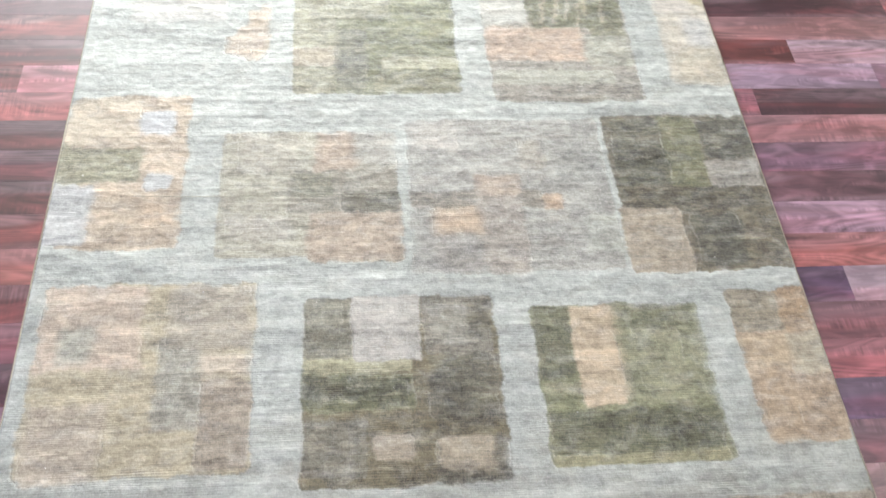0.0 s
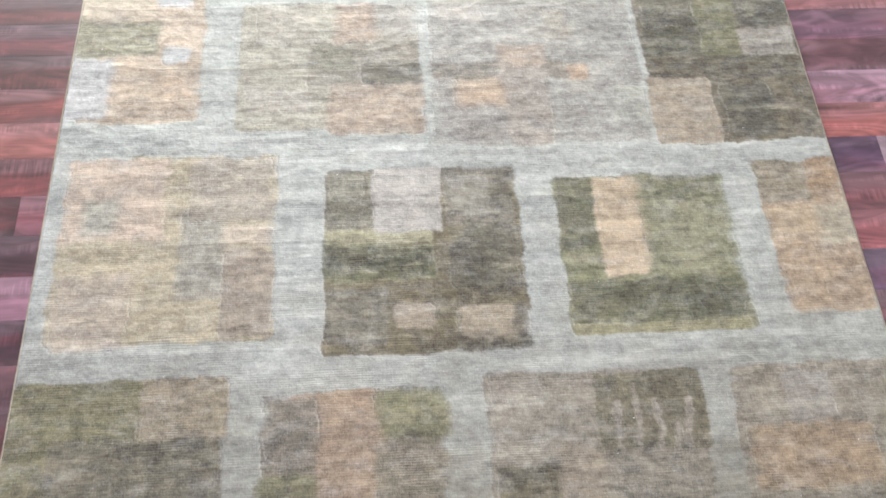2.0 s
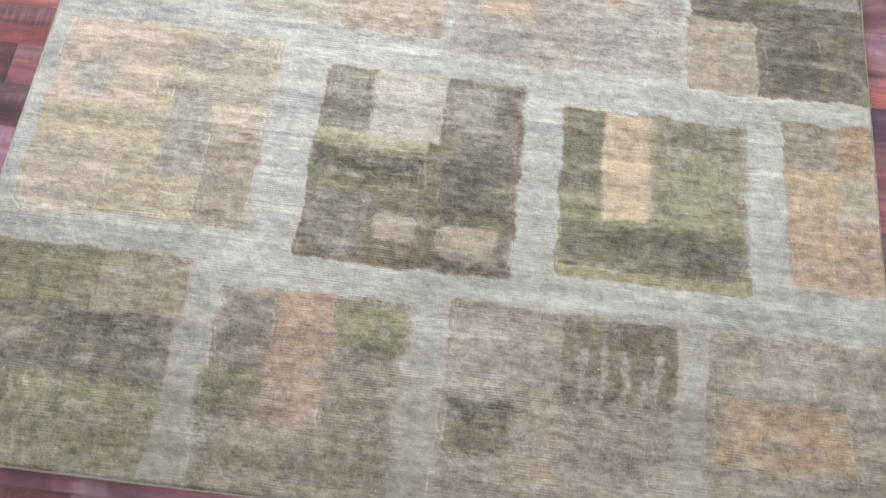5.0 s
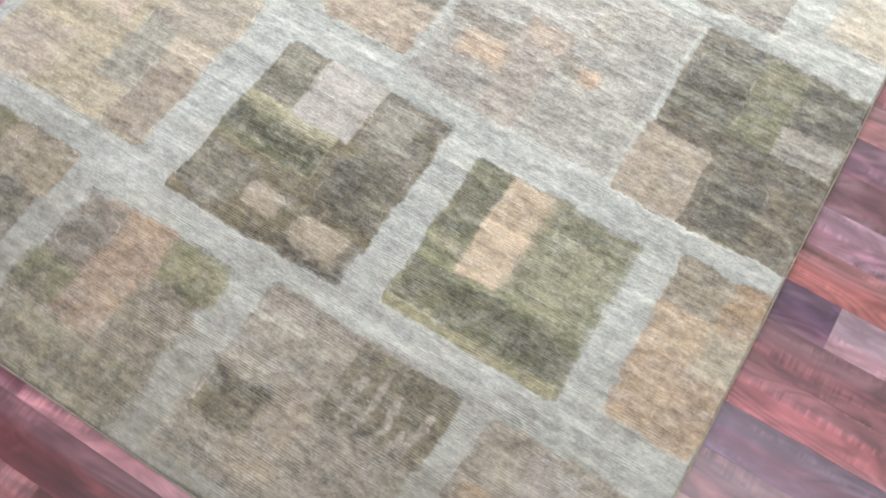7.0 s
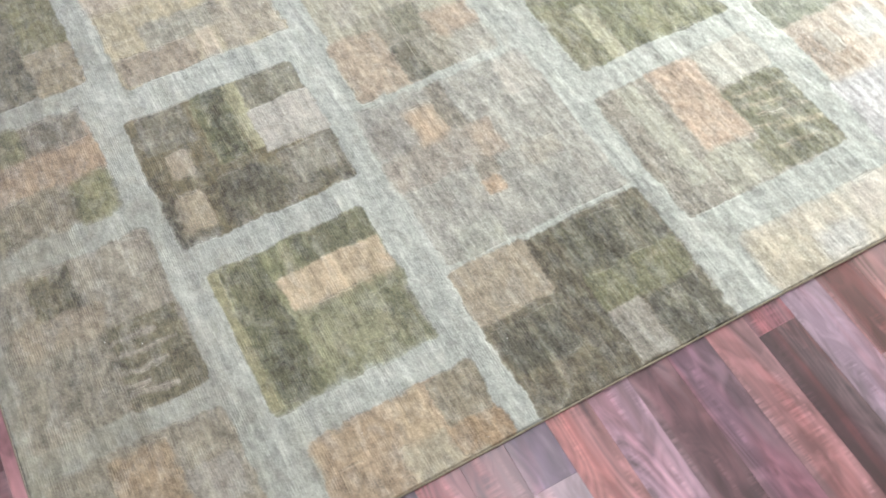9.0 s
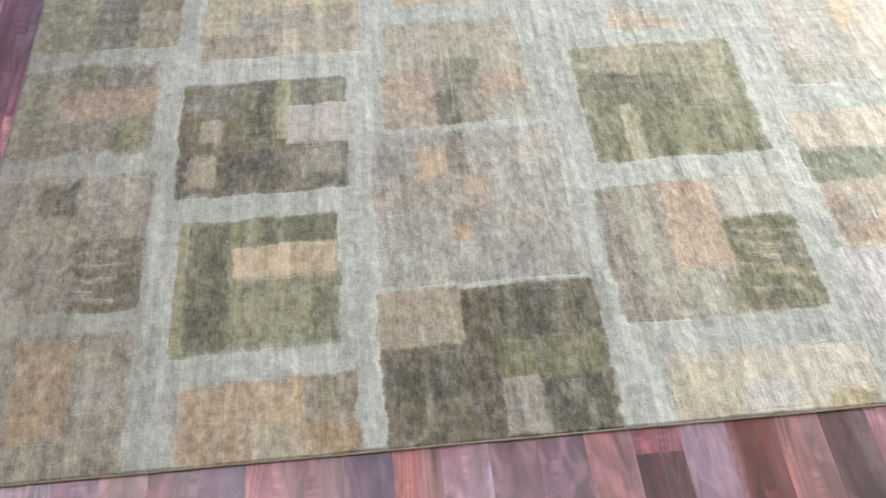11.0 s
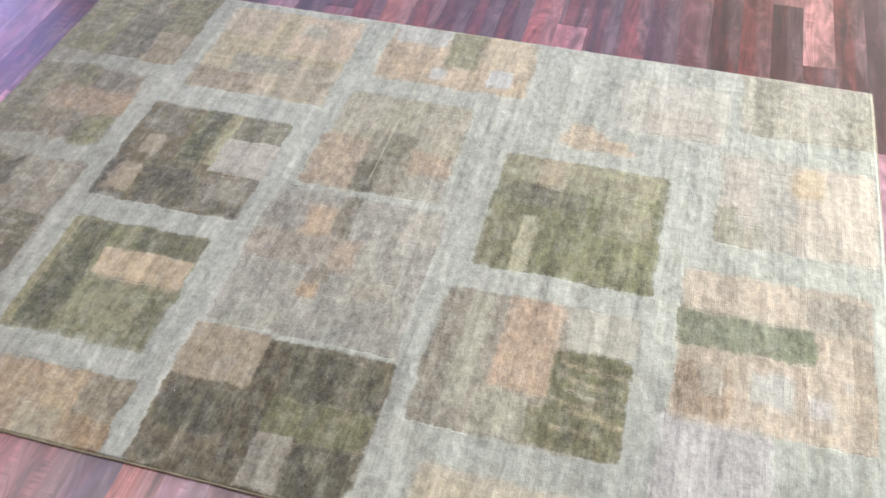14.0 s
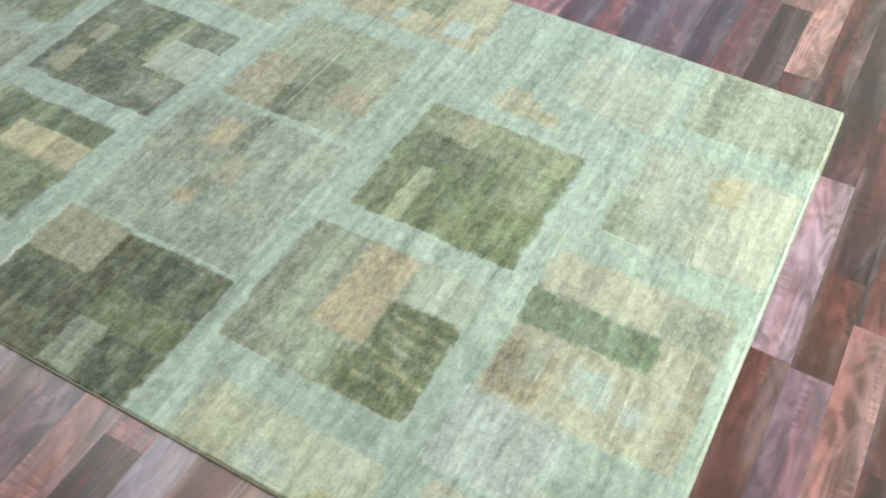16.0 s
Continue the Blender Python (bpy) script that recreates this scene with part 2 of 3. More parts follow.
def box_data(x0, x1, y0, y1, z0, z1, bevel=0.0):
    """Corners and faces of a box; with a bevel, its upper edges are cut."""
    b = bevel
    v = [(x0, y0, z0), (x1, y0, z0), (x1, y1, z0), (x0, y1, z0), (x0, y0, z1 - b), (x1, y0, z1 - b), (x1, y1, z1 - b), (x0, y1, z1 - b)]
    f = [(3, 2, 1, 0), (0, 1, 5, 4), (1, 2, 6, 5), (2, 3, 7, 6), (3, 0, 4, 7)]
    if b:
        v += [(x0 + b, y0 + b, z1), (x1 - b, y0 + b, z1), (x1 - b, y1 - b, z1), (x0 + b, y1 - b, z1)]
        f += [(4, 5, 9, 8), (5, 6, 10, 9), (6, 7, 11, 10), (7, 4, 8, 11), (8, 9, 10, 11)]
    else:
        f += [(4, 5, 6, 7)]
    return v, f


def box(name, x0, x1, y0, y1, z0, z1, mat, parent=None, bevel=0.0):
    ob = new(name, mesh_of(name, *box_data(x0, x1, y0, y1, z0, z1, bevel), mat))
    if parent:
        ob.parent = parent
    return ob


# ---- room ----
# unseen shell; its greys are set for the bounce and floor glare they give
T = 0.15
tagged(box("wall_south", -HALF - T, FAR_EAST + T, -HALF - T, -HALF, FLOOR, ROOF, PAINT), "plain off-white painted wall", "wall", kind="structure")
tagged(box("ceiling", -HALF - T, FAR_EAST + T, -HALF - T, HALF + T, ROOF, ROOF + 0.1, CEIL), "plain grey ceiling, out of sight", "ceiling", kind="structure")


def window_wall(name, title, x0, x1, ends, y0, y1, z0, z1, mid, turned=False):
    """A wall from x0 to x1, running north between its ends (turned: east), with an opening, and the framed window that fills it."""
    def slab(*a):
        v, f = box_data(*a)
        return ([(y, x, z) for x, y, z in v], [q[::-1] for q in f]) if turned else (v, f)

    vs, fs = [], []
    for a in ((ends[0], y0, FLOOR, ROOF), (y1, ends[1], FLOOR, ROOF), (y0, y1, FLOOR, z0), (y0, y1, z1, ROOF)):
        v, f = slab(x0, x1, *a)
        fs += [tuple(i + len(vs) for i in q) for q in f]
        vs += v
    tagged(new(name, mesh_of(name, vs, fs, PAINT)), "off-white painted wall with a window", "wall", kind="structure")
    window = tagged(new(title), "white framed window with clear panes", "window", kind="structure")
    xm, e = (x0 + x1) / 2, 0.05
    for a in ((y0, y1, z0, z0 + e), (y0, y1, z1 - e, z1), (y0, y0 + e, z0 + e, z1 - e), (y1 - e, y1, z0 + e, z1 - e), (mid - 0.03, mid + 0.03, z0 + e, z1 - e)):
        child(new("window_frame", mesh_of("window_frame", *slab(xm - 0.03, xm + 0.03, *a), TRIM)), window)
    for a in ((y0 + e, mid - 0.03), (mid + 0.03, y1 - e)):
        pane = child(new("pane", mesh_of("pane", *slab(xm - 0.003, xm + 0.003, *a, z0 + e, z1 - e), GLASS)), window)
        pane.visible_shadow = False


window_wall("wall_east", "window_1", FAR_EAST, FAR_EAST + T, (-HALF, HALF), -0.9, 2.9, 0.55, 1.95, 1.0)
window_wall("wall_west", "window_2", -HALF - T, -HALF, (-HALF, HALF), 1.5, 3.4, 1.0, 2.2, 2.45)
window_wall("wall_north", "window_3", HALF, HALF + T, (-HALF - T, FAR_EAST + T), -2.9, 0.7, 1.4, 2.1, -1.1, True)


def ceiling_light(x, y, turn):
    lamp = tagged(new("ceiling_light"), "flat white ceiling light panel, switched on", "ceiling light", "ceiling lights")
    lamp.matrix_world = pose(x, y, ROOF, 0, 0, turn)
    for a in ((-0.62, 0.62, 0.29, 0.32), (-0.62, 0.62, -0.32, -0.29), (-0.62, -0.59, -0.29, 0.29), (0.59, 0.62, -0.29, 0.29)):
        box("frame", *a, -0.05, -0.002, TRIM, lamp)
    box("diffuser", -0.588, 0.588, -0.288, 0.288, -0.04, -0.03, DIFFUSER, lamp)


for lx, ly, turn in ((0.1, -1.75, 90), (0.1, -0.45, 90), (-1.15, 0.15, 0), (-2.4, 0.15, 0)):
    ceiling_light(lx, ly, turn)

# ---- rug ----
WEST, EAST, SOUTH, NORTH = -1.215, 1.215, -0.905, 0.757
rug = tagged(new("rug"), "large faded patchwork wool rug in sage, moss and tan", "rug")
FIELD = "#aaafa7"


# The pile is one sheet of knots; every knot belongs to the field, a panel or a patch.
DX, DY = 0.0022, 0.0026
NX, NY = round((EAST - WEST) / DX), round((NORTH - SOUTH) / DY)
gx, gy = WEST + DX * (np.arange(NX) + 0.5), SOUTH + DY * (np.arange(NY) + 0.5)
CX, CY = np.meshgrid(gx, gy, indexing="ij")
gen = np.random.RandomState(7)


def smooth_field(wx, wy, nx=NX, ny=NY):
    """Soft noise from -1 to 1 over the knots, with waves about wx by wy metres."""
    mx, my = int(nx * DX / wx) + 3, int(ny * DY / wy) + 3
    g = gen.uniform(-1, 1, (mx, my))
    u, v = np.arange(nx) * DX / wx, np.arange(ny) * DY / wy
    i, j = u.astype(int), v.astype(int)
    fu, fv = (u - i)[:, None], (v - j)[None, :]
    fu, fv = fu * fu * (3 - 2 * fu), fv * fv * (3 - 2 * fv)
    p = lambda di, dj: g[np.ix_(i + di, j + dj)]
    return (p(0, 0) * (1 - fu) + p(1, 0) * fu) * (1 - fv) + (p(0, 1) * (1 - fu) + p(1, 1) * fu) * fv


SLOW = [smooth_field(0.07, 0.07) + 0.6 * smooth_field(0.028, 0.028) for i in range(6)]
FINE = [smooth_field(0.011, 0.011) for i in range(6)]
GRIT = gen.uniform(-1, 1, (NX, NY)) + 0.8 * smooth_field(0.006, 0.010)
OWNER = np.zeros((NX, NY), int)
PIECES = []


def dyed(ob, tone):
    """The dye, and in its fourth value how uneven the wool looks: more so the darker it is."""
    dye = [1.085 * v ** 1.08 for v in hexlin(tone)]
    ob.color = (*dye, min(1.3, max(0.50, 1.5 - 2.1 * dye[1])))
    return ob


def woven(ob, x0, x1, y0, y1, radius, wob, jag, soft, lean=0.0, slope=0.0):
    """Gives ob the knots of a block with rounded corners, straying edges and mingled border knots.
    lean: how far its upright edges drift east for each metre north; slope: how far its level ones drift north."""
    PIECES.append(ob)
    n = len(PIECES)
    radius = min(radius, 0.45 * min(x1 - x0, y1 - y0))
    thin = min(1.0, min(x1 - x0, y1 - y0) / 0.05)
    mx, my = (x0 + x1) / 2, (y0 + y1) / 2
    qx = np.abs(CX - mx - lean * (CY - my)) - (x1 - x0) / 2 + radius
    qy = np.abs(CY - my - slope * (CX - mx)) - (y1 - y0) / 2 + radius
    far = np.hypot(np.maximum(qx, 0), np.maximum(qy, 0)) + np.minimum(np.maximum(qx, qy), 0) - radius
    far = far + thin * (wob * SLOW[n % 6] + jag * FINE[(n // 2) % 6]) + soft * thin * GRIT
    OWNER[far < 0] = n
    return ob


def panel(name, label, x0, x1, y0, y1, tone, wob=0.0055, soft=0.0005, lean=0.0, slope=0.0):
    ob = tagged(child(dyed(new(name, bpy.data.meshes.new(name)), tone), rug), label)
    return woven(ob, x0, x1, y0, y1, 0.012, wob, 0.0016, soft, lean, slope)


def patch(parent, x0, x1, y0, y1, tone, wob=0.004, soft=0.0014, lean=0.0, slope=0.0):
    ob = child(dyed(new("patch", bpy.data.meshes.new("patch")), tone), parent)
    return woven(ob, x0, x1, y0, y1, 0.010, wob, 0.0022, soft, lean, slope)


def streak(parent, x0, y0, x1, y1, width, tone, wave=0.004):
    """A thin wavering line of knots across its parent."""
    ob = child(dyed(new("streak", bpy.data.meshes.new("streak")), tone), parent)
    PIECES.append(ob)
    n = len(PIECES)
    dx, dy = x1 - x0, y1 - y0
    run = math.hypot(dx, dy)
    u = ((CX - x0) * dx + (CY - y0) * dy) / run
    v = ((CY - y0) * dx - (CX - x0) * dy) / run
    v = v + wave * np.sin(u * 70.0 + n) + wave * 0.9 * SLOW[n % 6]
    w = width * (0.75 + 0.45 * FINE[n % 6])
    OWNER[(np.abs(v) < w) & (u > 0) & (u < run)] = n
    return ob


field = child(dyed(new("pile_field", bpy.data.meshes.new("pile_field")), FIELD), rug)


def tidy():
    """Stray knots go to the piece round them; a piece that later ones have cut apart becomes several."""
    for turn in range(3):
        own, seen = OWNER.tolist(), [[False] * NY for i in range(NX)]
        blobs = {}
        for i in range(NX):
            for j in range(NY):
                if seen[i][j]:
                    continue
                n, todo, cells, edge = own[i][j], [(i, j)], [], None
                seen[i][j] = True
                while todo:
                    a, b = todo.pop()
                    cells.append((a, b))
                    for c, d in ((a + 1, b), (a - 1, b), (a, b + 1), (a, b - 1)):
                        if 0 <= c < NX and 0 <= d < NY:
                            if own[c][d] != n:
                                edge = own[c][d] if edge is None else edge
                            elif not seen[c][d]:
                                seen[c][d] = True
                                todo.append((c, d))
                blobs.setdefault(n, []).append((len(cells), edge, cells))
        for n, some in list(blobs.items()):
            some.sort(key=lambda blob: blob[0])
            for size, edge, cells in some[:-1]:
                if size < 190:
                    target = edge
                else:
                    old = PIECES[n - 1] if n else field
                    ob = new("patch", bpy.data.meshes.new("patch"))
                    ob.parent, ob.color = (old if old.parent == rug else old.parent), old.color
                    PIECES.append(ob)
                    target = len(PIECES)
                for a, b in cells:
                    OWNER[a, b] = target


def blurred(grid, r):
    """A grid of values, each evened out with its neighbours up to r knots away."""
    for axis in (0, 1, 0, 1):
        wide = np.pad(grid, [(r + 1, r) if n == axis else (0, 0) for n in range(3)], "edge").cumsum(axis)
        ahead = [slice(2 * r + 1, None) if n == axis else slice(None) for n in range(3)]
        behind = [slice(None, -2 * r - 1) if n == axis else slice(None) for n in range(3)]
        grid = (wide[tuple(ahead)] - wide[tuple(behind)]) / (2 * r + 1)
    return grid


def weave():
    """Builds the knots of every piece as its own mesh; the sheet's lumps and ribs run on from piece to piece."""
    tidy()
    vx, vy = WEST + DX * np.arange(NX + 1), SOUTH + DY * np.arange(NY + 1)
    vx, vy = np.meshgrid(vx, vy, indexing="ij")
    field_at = lambda wx, wy: smooth_field(wx, wy, NX + 1, NY + 1)
    lump = 0.0006 * field_at(0.030, 0.045) + 0.0003 * field_at(0.013, 0.022)
    lump += 0.0012 * field_at(0.16, 0.22) + 0.0010 * field_at(0.06, 0.09)
    # the yarns of neighbouring pieces mingle: widely where their shades are close, over a knot where they are not
    every = [field] + PIECES
    shade = np.array([tuple(ob.color) for ob in every])
    near = [0.0]
    for ob in PIECES:
        under = field if ob.parent == rug else ob.parent
        near.append(float(np.clip(1.35 - abs(ob.color[1] - under.color[1]) / (0.11 * (ob.color[1] + under.color[1])), 0.12, 1.0)))
    mingle = blurred(np.array(near)[OWNER][:, :, None], 4)[:, :, 0]
    gi, gj = np.meshgrid(np.arange(NX), np.arange(NY), indexing="ij")
    gi = gi + mingle * (5.0 * smooth_field(0.014, 0.020) + 2.6 * gen.uniform(-1, 1, (NX, NY)))
    gj = gj + mingle * (5.0 * smooth_field(0.018, 0.022) + 3.2 * gen.uniform(-1, 1, (NX, NY)))
    dyes = shade[OWNER[np.clip(gi.round(), 0, NX - 1).astype(int), np.clip(gj.round(), 0, NY - 1).astype(int)]]
    dyes = dyes + (blurred(dyes, 3) - dyes) * mingle[:, :, None]
    # the west end's warm khaki grey, with its dimmer light painted into the dye
    khaki_shade = np.clip((-0.62 - CX + 0.10 * SLOW[2]) / 0.55, 0, 1)[:, :, None] * np.where(OWNER == 0, 0.74, 0.34)[:, :, None]
    dyes[:, :, :3] = dyes[:, :, :3] * (1 - khaki_shade) + khaki_shade * np.array(hexlin("#7b7561"))
    # southeast field painted darker and greyer to offset the window's brightness there
    southeast_shade = np.clip((CX - 0.25) / 0.5, 0, 1) * np.clip((-0.35 - CY + 0.08 * SLOW[4]) / 0.3, 0, 1)
    southeast_shade = southeast_shade[:, :, None] * np.where(OWNER == 0, 0.6, 0.0)[:, :, None]
    dyes[:, :, :3] = dyes[:, :, :3] * (1 - southeast_shade) + southeast_shade * np.array(hexlin("#8f958f"))
    # slits between blocks, where the pale foundation shows
    slit = np.zeros((NX, NY))
    slit[:, 1:] = OWNER[:, 1:] != OWNER[:, :-1]
    slit *= np.clip(2.2 * smooth_field(0.05, 0.05) - 0.2, 0, 1)
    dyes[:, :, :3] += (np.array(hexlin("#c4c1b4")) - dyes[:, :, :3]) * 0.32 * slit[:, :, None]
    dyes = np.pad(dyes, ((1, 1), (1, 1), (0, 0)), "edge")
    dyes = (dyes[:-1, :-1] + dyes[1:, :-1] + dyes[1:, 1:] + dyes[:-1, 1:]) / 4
    # dark wool is clipped a little lower, and the slits dip
    lump[:-1, :-1] -= 0.0011 * slit
    lump += 0.0016 * dyes[:, :, 1]
    dyes = dyes.reshape(-1, 4)
    # creases left from folding
    for wx, wy, rise in ((0.042, 0.060, 0.0010), (0.085, 0.055, 0.0009), (0.026, 0.036, 0.0004)):
        lump += rise * (1 - np.abs(field_at(wx, wy))) ** 2
    lump -= lump.mean()
    vz = lump + gen.uniform(-0.00016, 0.00016, vx.shape) + 0.00012 * gen.uniform(-1, 1, (NX + 1, 1))
    vx = vx + gen.uniform(-0.0006, 0.0006, vx.shape)
    vy = vy + gen.uniform(-0.0006, 0.0006, vy.shape)
    rim = np.minimum(np.minimum(vx - WEST, EAST - vx), np.minimum(vy - SOUTH, NORTH - vy))
    vz = np.where(rim < 0.002, -0.0022, np.maximum(vz, -0.0030))
    co = np.stack([vx, vy, vz], -1).reshape(-1, 3)
    ids = np.arange((NX + 1) * (NY + 1)).reshape(NX + 1, NY + 1)
    quad = np.stack([ids[:-1, :-1], ids[1:, :-1], ids[1:, 1:], ids[:-1, 1:]], -1)
    for n, ob in enumerate([field] + PIECES):
        q = quad[OWNER == n]
        if not len(q):
            continue
        used, where = np.unique(q, return_inverse=True)
        me, faces = ob.data, len(q)
        me.vertices.add(len(used))
        me.vertices.foreach_set("co", co[used].astype(np.float32).ravel())
        me.loops.add(4 * faces)
        me.loops.foreach_set("vertex_index", where.astype(np.int32).ravel())
        me.polygons.add(faces)
        me.polygons.foreach_set("loop_start", np.arange(0, 4 * faces, 4, dtype=np.int32))
        me.polygons.foreach_set("use_smooth", np.ones(faces, bool))
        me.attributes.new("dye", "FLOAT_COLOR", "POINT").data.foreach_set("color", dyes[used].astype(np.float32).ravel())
        me.materials.append(PILE)
        me.update(calc_edges=True)
        me.validate()


box("backing", WEST, EAST, SOUTH, NORTH, FLOOR, -0.0035, BACKING, rug)


def cord(name, a, b, mat, radius, parent, bow=0.0, lift=0.0):
    """A thin cord from a to b that wavers a little."""
    a, b = Vector(a), Vector(b)
    n, ring = max(4, int((b - a).length / 0.012)), 7
    along = (b - a).normalized()
    side = along.cross(Vector((0, 0, 1)))
    verts, faces = [], []
    for i in range(n + 1):
        c = a.lerp(b, i / n)
        c = c + side * (bow * noise.noise((c.x * 3.0, c.y * 3.0, 2.2)) + 0.25 * bow * noise.noise((c.x * 14.0, c.y * 14.0, 4.0)))
        c.z += lift * abs(noise.noise((c.x * 4.0, c.y * 4.0, 6.0)))
        r = radius * (1 + 0.12 * noise.noise((c.x * 160.0, c.y * 160.0, 0.5)))
        for j in range(ring):
            t = 2 * math.pi * j / ring
            verts.append(c + side * (r * math.cos(t)) + Vector((0, 0, r * math.sin(t))))
    for i in range(n):
        for j in range(ring):
            k2 = (j + 1) % ring
            faces.append((i * ring + j, i * ring + k2, (i + 1) * ring + k2, (i + 1) * ring + j))
    faces += [tuple(range(ring))[::-1], tuple(n * ring + j for j in range(ring))]
    ob = new(name, mesh_of(name, verts, faces, mat, True))
    if parent:
        ob.parent = parent
    return ob


ZC = -0.0042
for a, b in (((WEST + 0.008, NORTH + 0.0013, ZC), (EAST - 0.008, NORTH + 0.0013, ZC)), ((EAST + 0.0013, NORTH - 0.008, ZC), (EAST + 0.0013, SOUTH + 0.008, ZC)), ((EAST - 0.008, SOUTH - 0.0013, ZC), (WEST + 0.008, SOUTH - 0.0013, ZC)), ((WEST - 0.0013, SOUTH + 0.008, ZC), (WEST - 0.0013, NORTH - 0.008, ZC))):
    tagged(cord("edge_binding", a, b, CORD, 0.0019, rug, 0.002), "thin beige overcast edge cord")

p = panel("moss_panel", "moss green mottled woven panel", -1.214, -0.813, 0.369, 0.756, "#737155")
patch(p, -1.053, -0.93, 0.372, 0.678, "#666353")
patch(p, -0.93, -0.813, 0.369, 0.522, "#938a75")
patch(p, -1.1, -1.061, 0.369, 0.629, "#808162")
streak(p, -1.217, 0.656, -1.056, 0.656, 0.003, "#94917a")
streak(p, -1.206, 0.622, -1.046, 0.622, 0.003, "#94917a")
streak(p, -1.197, 0.591, -1.038, 0.592, 0.003, "#94917a")
p = panel("sand_panel", "sandy beige woven panel", -0.743, -0.313, 0.288, 0.722, "#aaa289")
patch(p, -0.516, -0.314, 0.518, 0.717, "#baad9a")
patch(p, -0.651, -0.447, 0.392, 0.479, "#969486")
patch(p, -0.470, -0.318, 0.300, 0.470, "#a09a8a")
patch(p, -0.735, -0.543, 0.293, 0.389, "#968d7d")
patch(p, -0.530, -0.480, 0.294, 0.400, "#b3aa98")
patch(p, -0.751, -0.59, 0.567, 0.709, "#ada492")
patch(p, -0.502, -0.413, 0.61, 0.678, "#a7a697")
p = panel("sand_panel", "tan woven panel with a green square", -0.217, 0.239, 0.468, 0.732, "#afa28d")
patch(p, -0.204, -0.042, 0.667, 0.756, "#adafaa")
patch(p, -0.031, 0.076, 0.57, 0.756, "#8d8b74")
patch(p, 0.085, 0.236, 0.589, 0.756, "#b5ab96")
patch(p, -0.053, -0.005, 0.497, 0.555, "#b5b8b3")
patch(p, 0.123, 0.193, 0.506, 0.586, "#b7bab7")
patch(p, -0.001, 0.111, 0.477, 0.565, "#b7aa95")
patch(p, -0.156, -0.087, 0.476, 0.564, "#b2a28b")
p = panel("pale_beige_panel", "faded beige woven panel", 0.516, 0.819, 0.402, 0.653, "#b6b6ad")
patch(p, 0.61, 0.715, 0.538, 0.647, "#b9b7af")
patch(p, 0.586, 0.802, 0.405, 0.524, "#b4b0a6")
p = panel("pale_moss_panel", "pale olive woven panel", 0.855, 1.214, 0.476, 0.756, "#a3a194")
patch(p, 0.889, 0.963, 0.476, 0.739, "#929082")
patch(p, 1.019, 1.142, 0.511, 0.743, "#aba99d")
patch(p, 1.137, 1.214, 0.476, 0.662, "#989687")
p = panel("taupe_panel", "taupe woven panel with rust and moss blocks", -1.214, -0.855, -0.036, 0.302, "#787265")
patch(p, -1.095, -0.851, 0.095, 0.199, "#998772")
patch(p, -0.947, -0.852, -0.039, 0.094, "#747458")
patch(p, -1.08, -1.008, 0.201, 0.305, "#747458")
patch(p, -0.98, -0.861, 0.2, 0.295, "#777266")
patch(p, -1.088, -0.953, -0.032, 0.095, "#7e7868")
patch(p, -1.214, -1.099, -0.029, 0.297, "#7b7864")
p = panel("umber_panel", "dark umber woven panel", -0.782, -0.361, -0.207, 0.195, "#69624c")
patch(p, -0.757, -0.642, 0.070, 0.188, "#716e60")
patch(p, -0.643, -0.504, -0.198, -0.062, "#615e4e")
patch(p, -0.780, -0.690, -0.205, -0.070, "#615d4f")
patch(p, -0.622, -0.540, -0.030, 0.195, "#6c6d53")
patch(p, -0.600, -0.552, -0.020, 0.190, "#5a5b45")
patch(p, -0.538, -0.508, -0.030, 0.195, "#939177")
patch(p, -0.503, -0.361, 0.095, 0.190, "#767464")
patch(p, -0.430, -0.368, 0.110, 0.180, "#868575")
patch(p, -0.500, -0.358, -0.200, -0.058, "#7a776a")
patch(p, -0.479, -0.400, -0.150, -0.077, "#8a887b")
patch(p, -0.440, -0.365, -0.205, -0.150, "#605c4d")
patch(p, -0.512, -0.355, -0.050, 0.090, "#a7a59b")
patch(p, -0.728, -0.676, -0.025, 0.053, "#948b79")
patch(p, -0.752, -0.684, -0.176, -0.075, "#968d7a")
streak(p, -0.616, -0.020, -0.612, 0.185, 0.0016, "#8f8d72")
streak(p, -0.602, -0.020, -0.598, 0.185, 0.0018, "#a3a086")
streak(p, -0.588, -0.030, -0.584, 0.170, 0.0014, "#9a987d")
streak(p, -0.572, 0.000, -0.568, 0.190, 0.0018, "#a3a086")
streak(p, -0.560, -0.010, -0.557, 0.120, 0.0013, "#9a987d")
streak(p, -0.548, -0.025, -0.544, 0.150, 0.0018, "#a8a58c")
streak(p, -0.530, 0.020, -0.526, 0.190, 0.0016, "#b0ad96")
p = panel("grey_olive_panel", "grey olive woven panel with pinkish blocks", -0.249, 0.118, -0.024, 0.387, "#a19f8e")
patch(p, -0.263, -0.13, -0.023, 0.188, "#a39785")
patch(p, -0.128, 0.001, -0.022, 0.234, "#8d8a7c")
patch(p, -0.12, -0.066, -0.024, 0.111, "#6c6a5c")
patch(p, -0.007, 0.118, 0.079, 0.17, "#a59886")
patch(p, 0.014, 0.117, -0.021, 0.074, "#a09f94")
patch(p, -0.2, -0.134, 0.221, 0.364, "#aba89a")
patch(p, -0.004, 0.11, 0.21, 0.352, "#a29f90")
patch(p, -0.08, -0.009, 0.13, 0.229, "#7f7e6d")
p = panel("lavender_panel", "faded lavender grey woven panel", -0.301, 0.154, -0.519, -0.044, "#9a9a91")
patch(p, -0.12, -0.07, -0.349, -0.044, "#858175")
patch(p, -0.194, -0.121, -0.207, -0.096, "#b0a08a")
